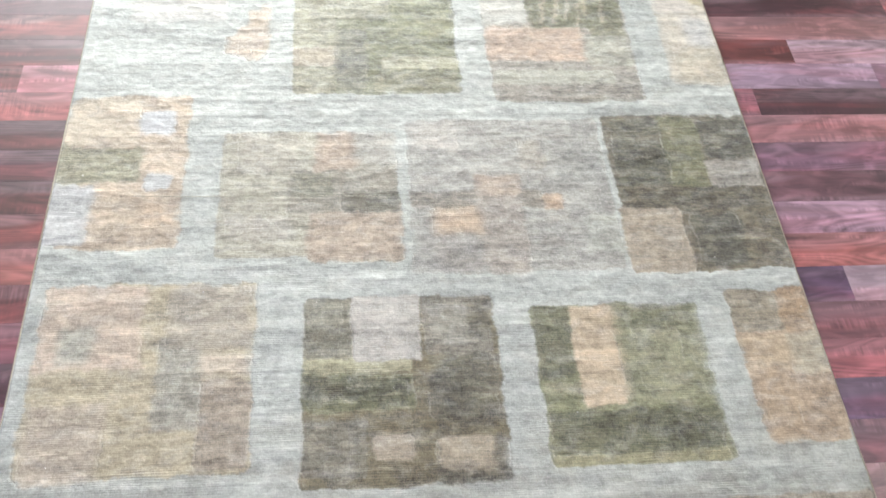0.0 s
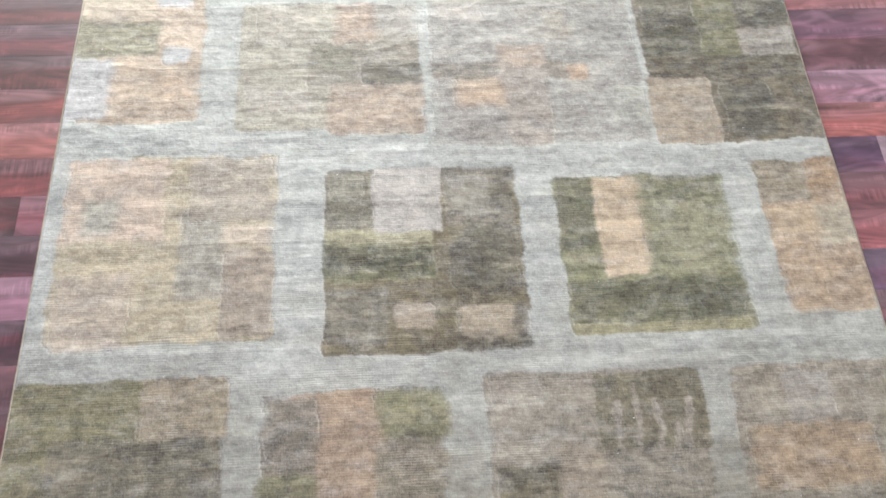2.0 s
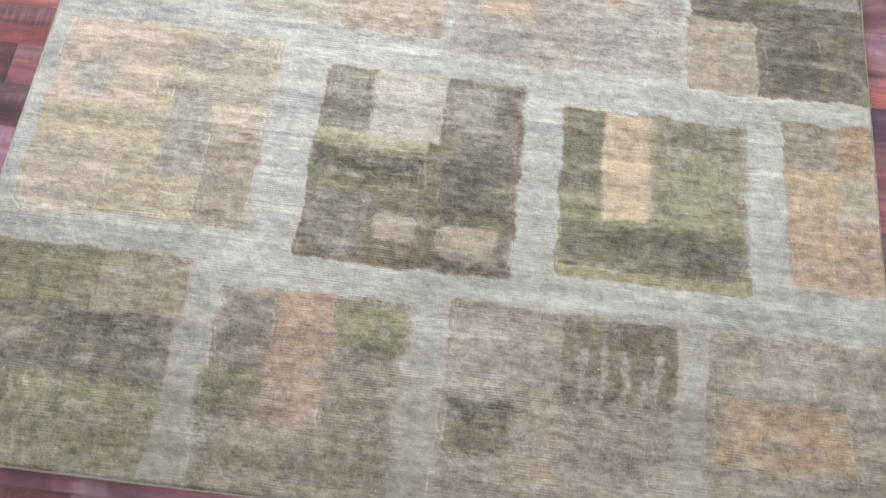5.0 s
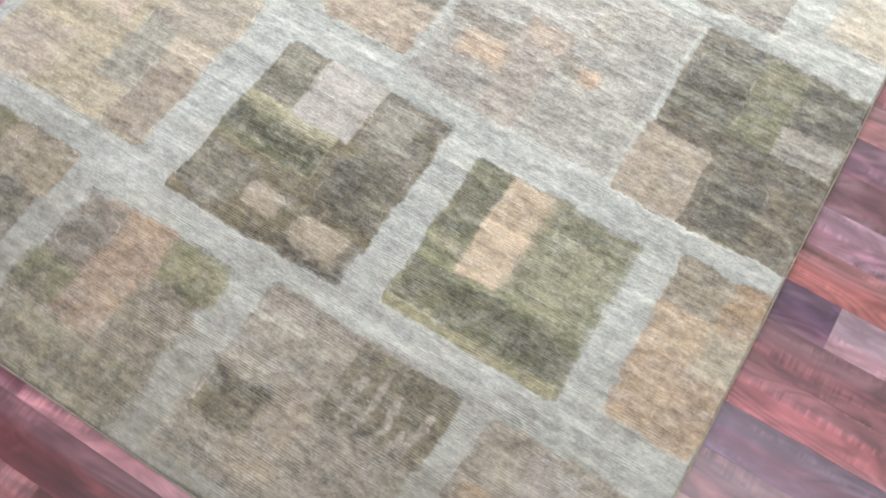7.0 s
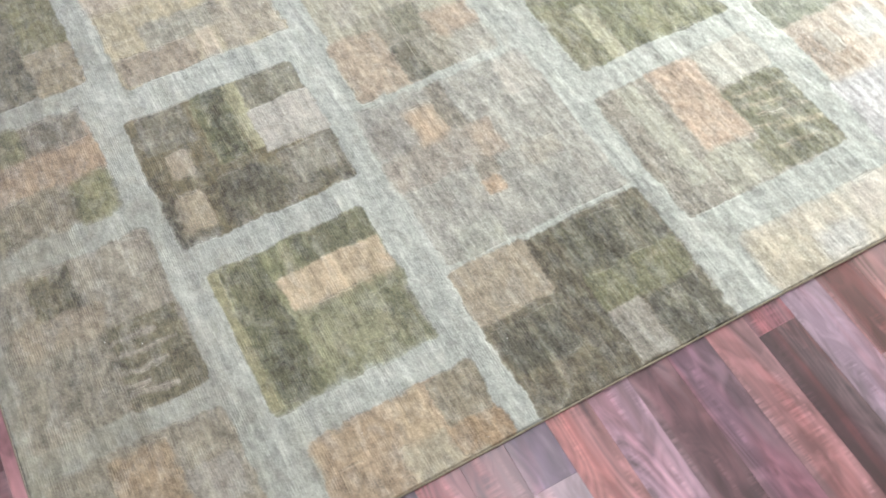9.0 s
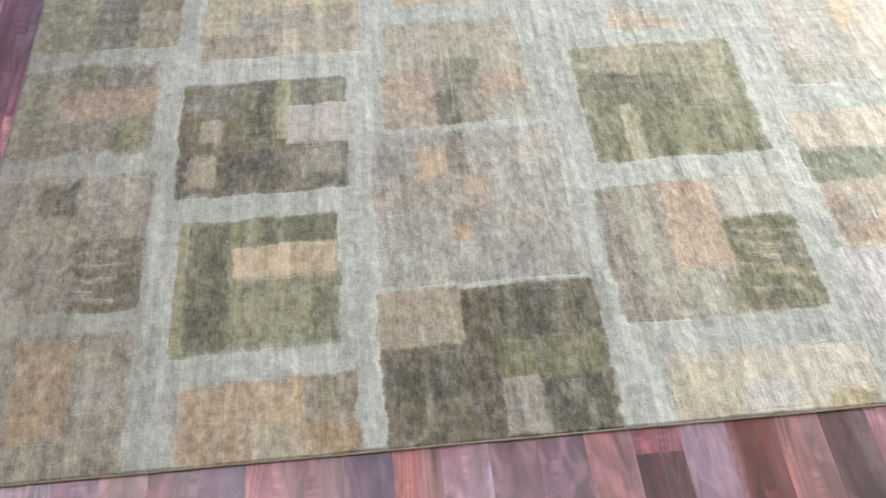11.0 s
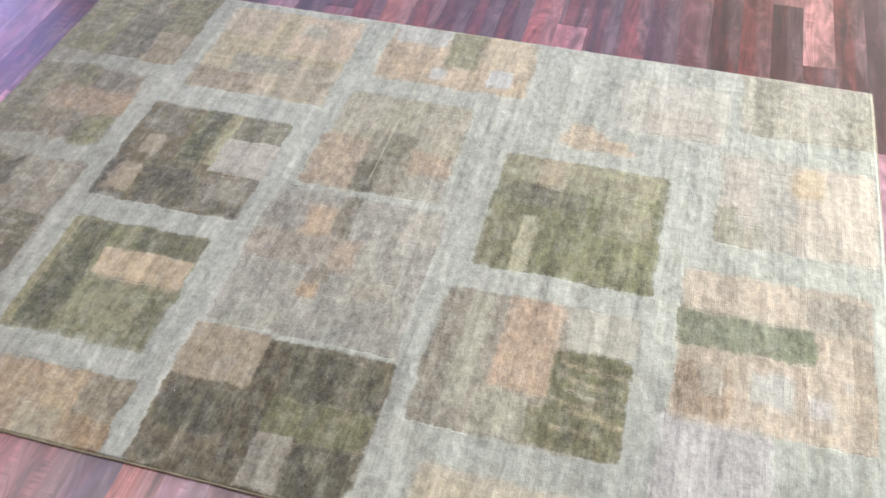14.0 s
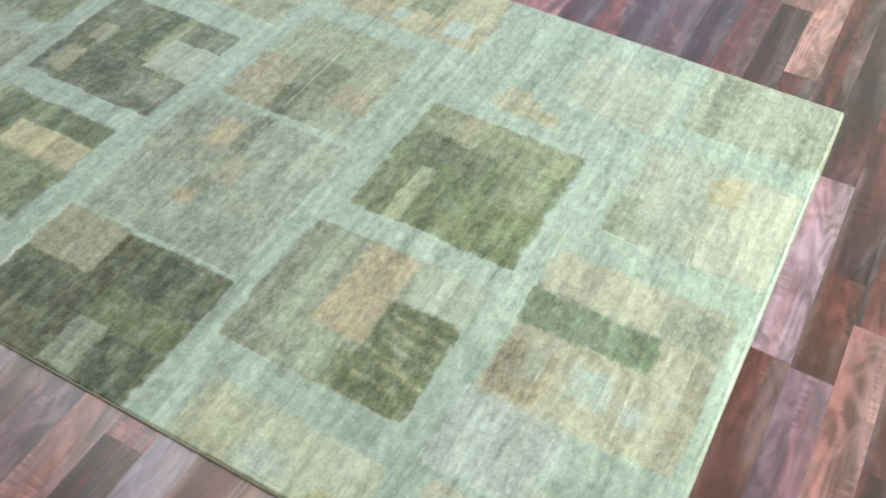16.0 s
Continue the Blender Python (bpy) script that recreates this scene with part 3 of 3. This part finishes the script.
patch(p, -0.306, -0.078, -0.305, -0.204, "#979287")
patch(p, -0.087, -0.022, -0.309, -0.195, "#a99d8c")
patch(p, -0.132, -0.08, -0.405, -0.349, "#ab977f")
patch(p, -0.305, -0.196, -0.2, -0.082, "#918f87")
patch(p, -0.001, 0.088, -0.375, -0.311, "#a09d90")
patch(p, -0.044, 0.049, -0.514, -0.402, "#92938b")
patch(p, -0.253, -0.148, -0.52, -0.439, "#9ea095")
patch(p, 0.058, 0.153, -0.173, -0.058, "#a19f95")
p = panel("olive_panel", "olive green woven panel", 0.247, 0.682, -0.193, 0.228, "#73755a")
patch(p, 0.252, 0.668, 0.124, 0.229, "#92917a")
patch(p, 0.349, 0.418, 0.123, 0.23, "#a69e89")
patch(p, 0.253, 0.487, 0.044, 0.119, "#737362")
patch(p, 0.252, 0.323, -0.192, 0.021, "#76755e")
patch(p, 0.337, 0.381, -0.194, 0.008, "#a3a28a")
patch(p, 0.468, 0.68, -0.187, -0.022, "#797b5f")
patch(p, 0.529, 0.651, -0.022, 0.115, "#888771")
p = panel("peach_panel", "faded peach woven panel", 0.813, 1.203, 0.027, 0.377, "#adaba2")
patch(p, 0.993, 1.203, 0.035, 0.366, "#bcb5a8")
patch(p, 0.82, 0.91, 0.136, 0.37, "#b2aea4")
patch(p, 0.806, 0.862, 0.024, 0.165, "#8f8e7f")
patch(p, 0.858, 0.930, 0.024, 0.105, "#9f9d90")
patch(p, 0.917, 1.012, 0.129, 0.318, "#b0afa7")
patch(p, 1.008, 1.131, 0.03, 0.118, "#b8b3a7")
patch(p, 0.998, 1.070, 0.240, 0.362, "#bfb197")
p = panel("tan_panel", "small tan woven wedge", 0.373, 0.565, 0.296, 0.346, "#b4a893")
patch(p, 0.385, 0.500, 0.338, 0.376, "#b1a693")
patch(p, 0.396, 0.458, 0.368, 0.402, "#b1a693")
patch(p, 0.415, 0.497, 0.304, 0.357, "#aa9f8e")
patch(p, 0.556, 0.589, 0.294, 0.315, "#b5ab9a")
p = panel("stone_panel", "stone grey woven panel with dark ribs", -1.184, -0.831, -0.511, -0.108, "#8d897c")
patch(p, -1.101, -1.007, -0.233, -0.12, "#5e5a47")
patch(p, -1.098, -0.973, -0.318, -0.233, "#958c7c")
patch(p, -1.166, -1.104, -0.314, -0.215, "#8e8575")
patch(p, -0.989, -0.838, -0.516, -0.31, "#6a6653")
streak(p, -0.890, -0.353, -0.988, -0.349, 0.0078, "#9a9589", wave=0.0018)
streak(p, -0.858, -0.391, -0.991, -0.386, 0.0078, "#9a9589", wave=0.0018)
streak(p, -0.892, -0.425, -0.992, -0.425, 0.0078, "#9a9589", wave=0.0018)
streak(p, -0.937, -0.461, -0.996, -0.448, 0.0078, "#9a9589", wave=0.0018)
streak(p, -0.888, -0.490, -0.992, -0.474, 0.0078, "#9a9589", wave=0.0018)
patch(p, -0.992, -0.841, -0.215, -0.116, "#949083")
patch(p, -1.161, -1.006, -0.473, -0.331, "#898578")
p = panel("moss_panel", "moss green woven panel with a rose bar", -0.752, -0.392, -0.652, -0.287, "#7b7d61", 0.006, slope=0.02)
patch(p, -0.742, -0.640, -0.645, -0.295, "#65664f")
patch(p, -0.560, -0.396, -0.366, -0.288, "#6a6b55")
patch(p, -0.632, -0.405, -0.640, -0.462, "#7e7f66")
patch(p, -0.590, -0.450, -0.600, -0.500, "#88886f")
patch(p, -0.452, -0.400, -0.636, -0.490, "#75765e")
patch(p, -0.756, -0.735, -0.645, -0.290, "#939173")
patch(p, -0.601, -0.576, -0.372, -0.292, "#8b8a72")
patch(p, -0.730, -0.660, -0.640, -0.520, "#5b5c47")
patch(p, -0.634, -0.394, -0.461, -0.371, "#b3a58c", 0.005, slope=0.03)
p = panel("ash_panel", "streaky ash grey woven panel", 0.217, 0.645, -0.666, -0.274, "#939084")
patch(p, 0.367, 0.498, -0.535, -0.274, "#ab9a87")
patch(p, 0.51, 0.666, -0.398, -0.273, "#aeaea3")
patch(p, 0.455, 0.540, -0.655, -0.560, "#77765f")
patch(p, 0.497, 0.668, -0.662, -0.403, "#696951")
streak(p, 0.505, -0.437, 0.655, -0.452, 0.0062, "#968f79", wave=0.0026)
streak(p, 0.508, -0.470, 0.620, -0.490, 0.0062, "#968f79", wave=0.0026)
streak(p, 0.530, -0.505, 0.660, -0.525, 0.0062, "#968f79", wave=0.0026)
streak(p, 0.505, -0.530, 0.600, -0.548, 0.0062, "#968f79", wave=0.0026)
streak(p, 0.540, -0.560, 0.665, -0.575, 0.0062, "#968f79", wave=0.0026)
streak(p, 0.510, -0.600, 0.610, -0.612, 0.0062, "#968f79", wave=0.0026)
patch(p, 0.226, 0.272, -0.662, -0.29, "#8d897d")
patch(p, 0.28, 0.333, -0.6, -0.28, "#a1a192")
patch(p, 0.347, 0.461, -0.66, -0.543, "#a0a091")
p = panel("peach_panel", "peach woven panel with a sage bar", 0.754, 1.176, -0.512, -0.076, "#aea495")
patch(p, 0.749, 1.052, -0.216, -0.076, "#b6ad9e")
patch(p, 0.748, 1.052, -0.312, -0.208, "#7e8370")
patch(p, 0.982, 1.052, -0.304, -0.217, "#717863")
patch(p, 1.035, 1.173, -0.206, -0.095, "#979388")
patch(p, 0.759, 0.88, -0.499, -0.36, "#988a79")
patch(p, 0.806, 0.859, -0.44, -0.36, "#9d988c")
patch(p, 0.915, 1.01, -0.441, -0.352, "#adaea8")
patch(p, 1.037, 1.089, -0.446, -0.397, "#afada9")
patch(p, 1.113, 1.158, -0.36, -0.328, "#aeaba8")
patch(p, 1.132, 1.175, -0.495, -0.233, "#9e9485")
p = panel("taupe_panel", "taupe woven panel with a rust block", -1.194, -0.832, -0.904, -0.571, "#8d887a")
patch(p, -1.072, -0.95, -0.828, -0.583, "#9e8c74")
patch(p, -0.944, -0.849, -0.765, -0.672, "#9a978e")
patch(p, -1.194, -1.083, -0.904, -0.567, "#858174")
p = panel("rust_panel", "rust tan woven panel", -0.729, -0.364, -0.904, -0.724, "#a3937d")
patch(p, -0.471, -0.369, -0.837, -0.726, "#88816f")
patch(p, -0.573, -0.478, -0.904, -0.824, "#a39c88")
patch(p, -0.474, -0.358, -0.904, -0.84, "#96836a")
patch(p, -0.558, -0.486, -0.824, -0.729, "#ab9c83")
patch(p, -0.724, -0.568, -0.812, -0.736, "#a6957d")
p = panel("charcoal_panel", "dark charcoal olive woven panel", -0.306, 0.166, -0.904, -0.535, "#645e4d")
patch(p, -0.312, -0.129, -0.677, -0.531, "#9a917f")
patch(p, -0.105, 0.162, -0.773, -0.678, "#6a6a50")
patch(p, -0.079, 0.017, -0.904, -0.771, "#8f8c81")
patch(p, -0.105, -0.066, -0.9, -0.539, "#585342")
patch(p, 0.026, 0.152, -0.678, -0.554, "#5c5a4a")
patch(p, -0.296, -0.151, -0.808, -0.695, "#5a584a")
patch(p, 0.02, 0.148, -0.904, -0.778, "#555346")
patch(p, -0.062, 0.02, -0.679, -0.547, "#585746")
p = panel("straw_panel", "straw beige woven panel", 0.274, 0.698, -0.904, -0.75, "#b2ad9d")
patch(p, 0.419, 0.54, -0.895, -0.824, "#acaca5")
patch(p, 0.586, 0.686, -0.904, -0.868, "#9c9378")
patch(p, 0.287, 0.415, -0.896, -0.776, "#b0aa97")
patch(p, 0.559, 0.677, -0.855, -0.76, "#b6b1a5")
p = panel("tan_panel", "faint tan woven panel", 0.776, 0.918, -0.835, -0.73, "#aba193")
patch(p, 0.806, 0.901, -0.767, -0.751, "#afada9")
patch(p, 0.792, 0.88, -0.8, -0.784, "#b0ada9")
p = panel("pale_moss_panel", "greyish green woven panel", 0.902, 1.184, -0.872, -0.732, "#8b8a7d")
patch(p, 0.982, 1.154, -0.822, -0.762, "#939183")
p = panel("pale_grey_panel", "pale lilac grey woven panel", 0.73, 0.965, -0.716, -0.515, "#ababaa")
patch(p, 0.945, 1.164, -0.726, -0.656, "#aba79e")
weave()

# a slack pale warp thread that stands out of the pile
tagged(cord("loose_warp", (-0.072, 0.58, 0.0022), (-0.082, 0.02, 0.0022), THREAD, 0.0005, rug, 0.004), "pale loose warp thread")

# ---- small things round the rug ----
rng = random.Random(5)


def sheet(name, corners, nx, ny, rise, mat, thick):
    """A thin curled sheet over four corners."""
    a, b, c, d = (Vector(v) for v in corners)
    verts, faces = [], []
    for z in (thick, 0.0):
        for j in range(ny + 1):
            for i in range(nx + 1):
                u, v = i / nx, j / ny
                p = (a.lerp(b, u)).lerp(d.lerp(c, u), v)
                verts.append((p.x, p.y, p.z + z + rise(u, v)))
    m, n = (nx + 1) * (ny + 1), nx + 1
    for j in range(ny):
        for i in range(nx):
            q = j * n + i
            faces.append((q, q + 1, q + n + 1, q + n))
            faces.append((m + q, m + q + n, m + q + n + 1, m + q + 1))
    rim = [i for i in range(n)] + [j * n + nx for j in range(1, ny + 1)] + [ny * n + i for i in range(nx - 1, -1, -1)] + [j * n for j in range(ny - 1, 0, -1)]
    for i, q in enumerate(rim):
        r = rim[(i + 1) % len(rim)]
        faces.append((q, m + q, m + r, r))
    return new(name, mesh_of(name, verts, faces, mat))


tagged(sheet("paper_tag", ((-1.155, 0.772, FLOOR + 0.001), (-1.118, 0.828, FLOOR + 0.001), (-1.19, 0.893, FLOOR + 0.001), (-1.218, 0.842, FLOOR + 0.001)), 8, 8,
             lambda u, v: 0.014 * max(0, u - 0.45) ** 2 * 3 + 0.010 * (v - 0.4) ** 2, PAPER, 0.0003), "blank white curled paper tag under the rug's corner", "tag")
tagged(sheet("plastic_film", ((-1.266, 0.412, FLOOR + 0.0008), (-1.218, 0.418, FLOOR + 0.0008), (-1.226, 0.474, FLOOR + 0.0008), (-1.27, 0.466, FLOOR + 0.0008)), 10, 10,
             lambda u, v: 0.004 + 0.006 * noise.noise((u * 3, v * 3, 1.0)), FILM, 0.0005), "small crumpled piece of clear plastic film", "plastic film")
tagged(cord("plastic_fastener", (-1.222, 0.449, -0.002), (-1.276, 0.468, -0.005), FILM, 0.0011, None, 0.004), "thin clear plastic tag fastener at the rug's edge", "fastener")

vs, fs = [], []
for i in range(70):
    x, y = rng.uniform(WEST, EAST), rng.uniform(SOUTH, NORTH)
    r, a = rng.uniform(0.0006, 0.0016), rng.uniform(0, 6.28)
    ring = [(x + r * math.cos(a + t) * rng.uniform(0.6, 1.4), y + r * math.sin(a + t) * rng.uniform(0.6, 1.4), 0.0035) for t in (0, 1.57, 3.14, 4.71)]
    b = len(vs)
    vs += ring + [(x, y, 0.0052)]
    fs += [(b, b + 1, b + 4), (b + 1, b + 2, b + 4), (b + 2, b + 3, b + 4), (b + 3, b, b + 4)]
tagged(new("lint", mesh_of("lint", vs, fs, LINT)), "tiny white specks of lint on the rug", "lint", kind="stuff")

# ---- floor ----
PITCH, START, GAP = 0.0945, -0.016, 0.00015
floor = tagged(new("floor"), "reddish brown multi-tone laminate strip floor", "floor", kind="structure")
box("underlay", -HALF, FAR_EAST, -HALF, HALF, FLOOR - 0.03, FLOOR - 0.008, plain_material("underlay", hexlin("#2b1b1b")), floor)

TONES = dict(pale="#b08c8a", salmon="#94655f", red="#653d3b", dark="#432a2c", plum="#4b3439", mauve="#6b5053", rose="#7f595c", lilac="#867079", orchid="#9a8f95", slate="#5f4d66", grey="#6c5b5e", brown="#5a3c39", dusty="#8e716f")
SHARED = {}


def plank(strip, y0, y1, tone):
    key = round(y1 - y0, 3)
    if key not in SHARED:
        SHARED[key] = mesh_of("plank", *box_data(GAP, PITCH - GAP, GAP, key - GAP, -0.008, 0.0, 0.00012), WOOD)
    ob = new("plank", SHARED[key])
    ob.location = (START + PITCH * strip, y0, FLOOR)
    ob.parent = floor
    c = [v * rng.uniform(0.9, 1.1) for v in stained(TONES[tone])]
    ob.color = (*c, 1.0)


def strip(k, *runs):
    """One strip from south to north: pairs of where a plank ends and its tone."""
    y = -2.2
    for end, tone in runs:
        plank(k, y, end, tone)
        y = end


# southern tones hold ceiling glare, eastern ones are darkened against the window light
strip(-18, (-1.41, "brown"), (-0.32, "grey"), (0.47, "dusty"), (1.06, "brown"), (1.87, "dusty"), (2.2, "salmon"))
strip(-17, (-1.42, "red"), (-0.9, "pale"), (-0, "rose"), (1.17, "dusty"), (2.2, "dusty"))
strip(-16, (-1.74, "brown"), (-1.24, "pale"), (-0.65, "dark"), (0.25, "grey"), (0.94, "dusty"), (2.2, "brown"))
strip(-15, (-1.48, "plum"), (0, "brown"), (1.2, "salmon"), (2.2, "grey"))
strip(-14, (-1.6, "salmon"), (-0.5, "mauve"), (0.9, "red"), (2.2, "grey"))
strip(-13, (-1.27, "rose"), (0.14, "pale"), (1, "mauve"), (2.2, "brown"))
strip(-12, (-1.61, "plum"), (-0.52, "red"), (0.12, "dusty"), (1.56, "rose"), (2.2, "rose"))
strip(-11, (-1.58, "pale"), (-0.37, "orchid"), (0.1, "dark"), (1.66, "dark"), (2.2, "pale"))
strip(-10, (-1.31, "rose"), (-0.56, "lilac"), (0.41, "dark"), (1.57, "brown"), (2.2, "plum"))
strip(-9, (-1.61, "pale"), (-0.32, "pale"), (0.52, "salmon"), (1.18, "mauve"), (2.2, "salmon"))
strip(-8, (-1.54, "brown"), (-0.67, "mauve"), (0.41, "grey"), (1.41, "plum"), (2.2, "red"))
strip(-7, (-1.7, "rose"), (-0.3, "slate"), (0.1, "dusty"), (1.28, "lilac"), (2.2, "pale"))
strip(-6, (-1.57, "dusty"), (-0.46, "salmon"), (0.16, "red"), (1.23, "plum"), (2.2, "plum"))
strip(-5, (-1.6, "plum"), (-0.58, "rose"), (0.14, "dark"), (0.815, "rose"), (1.45, "dark"), (2.2, "dark"))
strip(-4, (-1.95, "mauve"), (-1.022, "orchid"), (-0.66, "slate"), (0.35, "dusty"), (1.39, "red"), (2.2, "dusty"))
strip(-3, (-1.67, "red"), (-0.61, "salmon"), (0.23, "dusty"), (1.25, "salmon"), (2.2, "dark"))
strip(-2, (-1.66, "rose"), (-0.35, "orchid"), (0.43, "rose"), (1.13, "red"), (2.2, "salmon"))
strip(-1, (-1.32, "dark"), (-0.42, "mauve"), (0.32, "rose"), (1.59, "dark"), (2.2, "dusty"))
strip(0, (-1.52, "salmon"), (-0.69, "lilac"), (0.36, "dusty"), (1.47, "plum"), (2.2, "plum"))
strip(1, (-1.41, "pale"), (-0.63, "dusty"), (0.35, "pale"), (1.13, "dark"), (2.2, "plum"))
strip(2, (-1.95, "dusty"), (-0.962, "plum"), (-0.51, "rose"), (0.15, "red"), (1.63, "salmon"), (2.2, "mauve"))
strip(3, (-1.32, "lilac"), (-0.73, "orchid"), (0.11, "mauve"), (0.895, "pale"), (1.45, "dark"), (2.2, "plum"))
strip(4, (-1.95, "dusty"), (-1.11, "orchid"), (-0.59, "red"), (0.37, "plum"), (1.29, "plum"), (2.2, "salmon"))
strip(5, (-1.5, "pale"), (-0.34, "dusty"), (0.51, "red"), (1.58, "red"), (2.2, "mauve"))
strip(6, (-1.44, "salmon"), (-0.36, "plum"), (0.33, "pale"), (1.62, "plum"), (2.2, "dusty"))
strip(7, (-1.45, "rose"), (-0.49, "dusty"), (0.43, "salmon"), (1.15, "mauve"), (2.2, "salmon"))
strip(8, (-1.42, "rose"), (-0.33, "plum"), (0.48, "grey"), (1.36, "dark"), (2.2, "brown"))
strip(9, (-1.41, "pale"), (-0.61, "dusty"), (0.15, "pale"), (1.24, "red"), (2.2, "salmon"))
strip(10, (-1.45, "brown"), (-0.63, "mauve"), (0.11, "plum"), (1.19, "dark"), (2.2, "dusty"))
strip(11, (-1.67, "rose"), (-0.45, "dark"), (0.34, "dark"), (0.862, "plum"), (1.41, "pale"), (2.2, "mauve"))
strip(12, (-1.66, "grey"), (-0.39, "red"), (0.52, "dark"), (1.63, "dark"), (2.2, "rose"))
# the break at -0.12 paints where glare ends along the strip
strip(13, (-1.49, "mauve"), (-0.75, "dark"), (-0.12, "brown"), (0.49, "orchid"), (1.5, "plum"), (2.2, "dark"))
strip(14, (-1.53, "grey"), (-0.6, "red"), (-0.13, "lilac"), (0.18, "brown"), (0.9, "plum"), (2.2, "mauve"))
strip(15, (-1.18, "pale"), (-0.7, "brown"), (0.053, "dusty"), (0.9, "plum"), (2.2, "salmon"))
strip(16, (-1.12, "plum"), (-0.3, "dark"), (0.7, "brown"), (2.2, "red"))
strip(17, (-1.54, "grey"), (0.2, "dark"), (1.2, "dark"), (2.2, "plum"))
strip(18, (-1.06, "rose"), (-0.32, "brown"), (0.5, "mauve"), (1.49, "dusty"), (2.2, "salmon"))
strip(19, (-1.13, "plum"), (-0.03, "pale"), (0.93, "plum"), (1.81, "plum"), (2.2, "dusty"))

# planks towards the walls, joined
vs, fs = [], []
for k3 in range(-38, 56):
    x = START + PITCH * k3
    y = -HALF + rng.uniform(-0.8, 0.0)
    while y < HALF:
        e = y + rng.uniform(0.4, 1.3)
        lo, hi = max(y, -HALF), min(e, HALF)
        spans = [(lo, hi)] if not -18 <= k3 <= 19 else [(lo, min(hi, -2.2)), (max(lo, 2.2), hi)]
        for a, b in spans:
            if b - a > 0.01:
                v, f = box_data(max(x + GAP, -HALF), min(x + PITCH - GAP, FAR_EAST), a + GAP, b - GAP, FLOOR - 0.008, FLOOR, 0.0006)
                fs += [tuple(i + len(vs) for i in q) for q in f]
                vs += v
        y = e
far = child(new("far_planks", mesh_of("far_planks", vs, fs, WOOD_FAR)), floor)
tagged(far, kind="stuff")
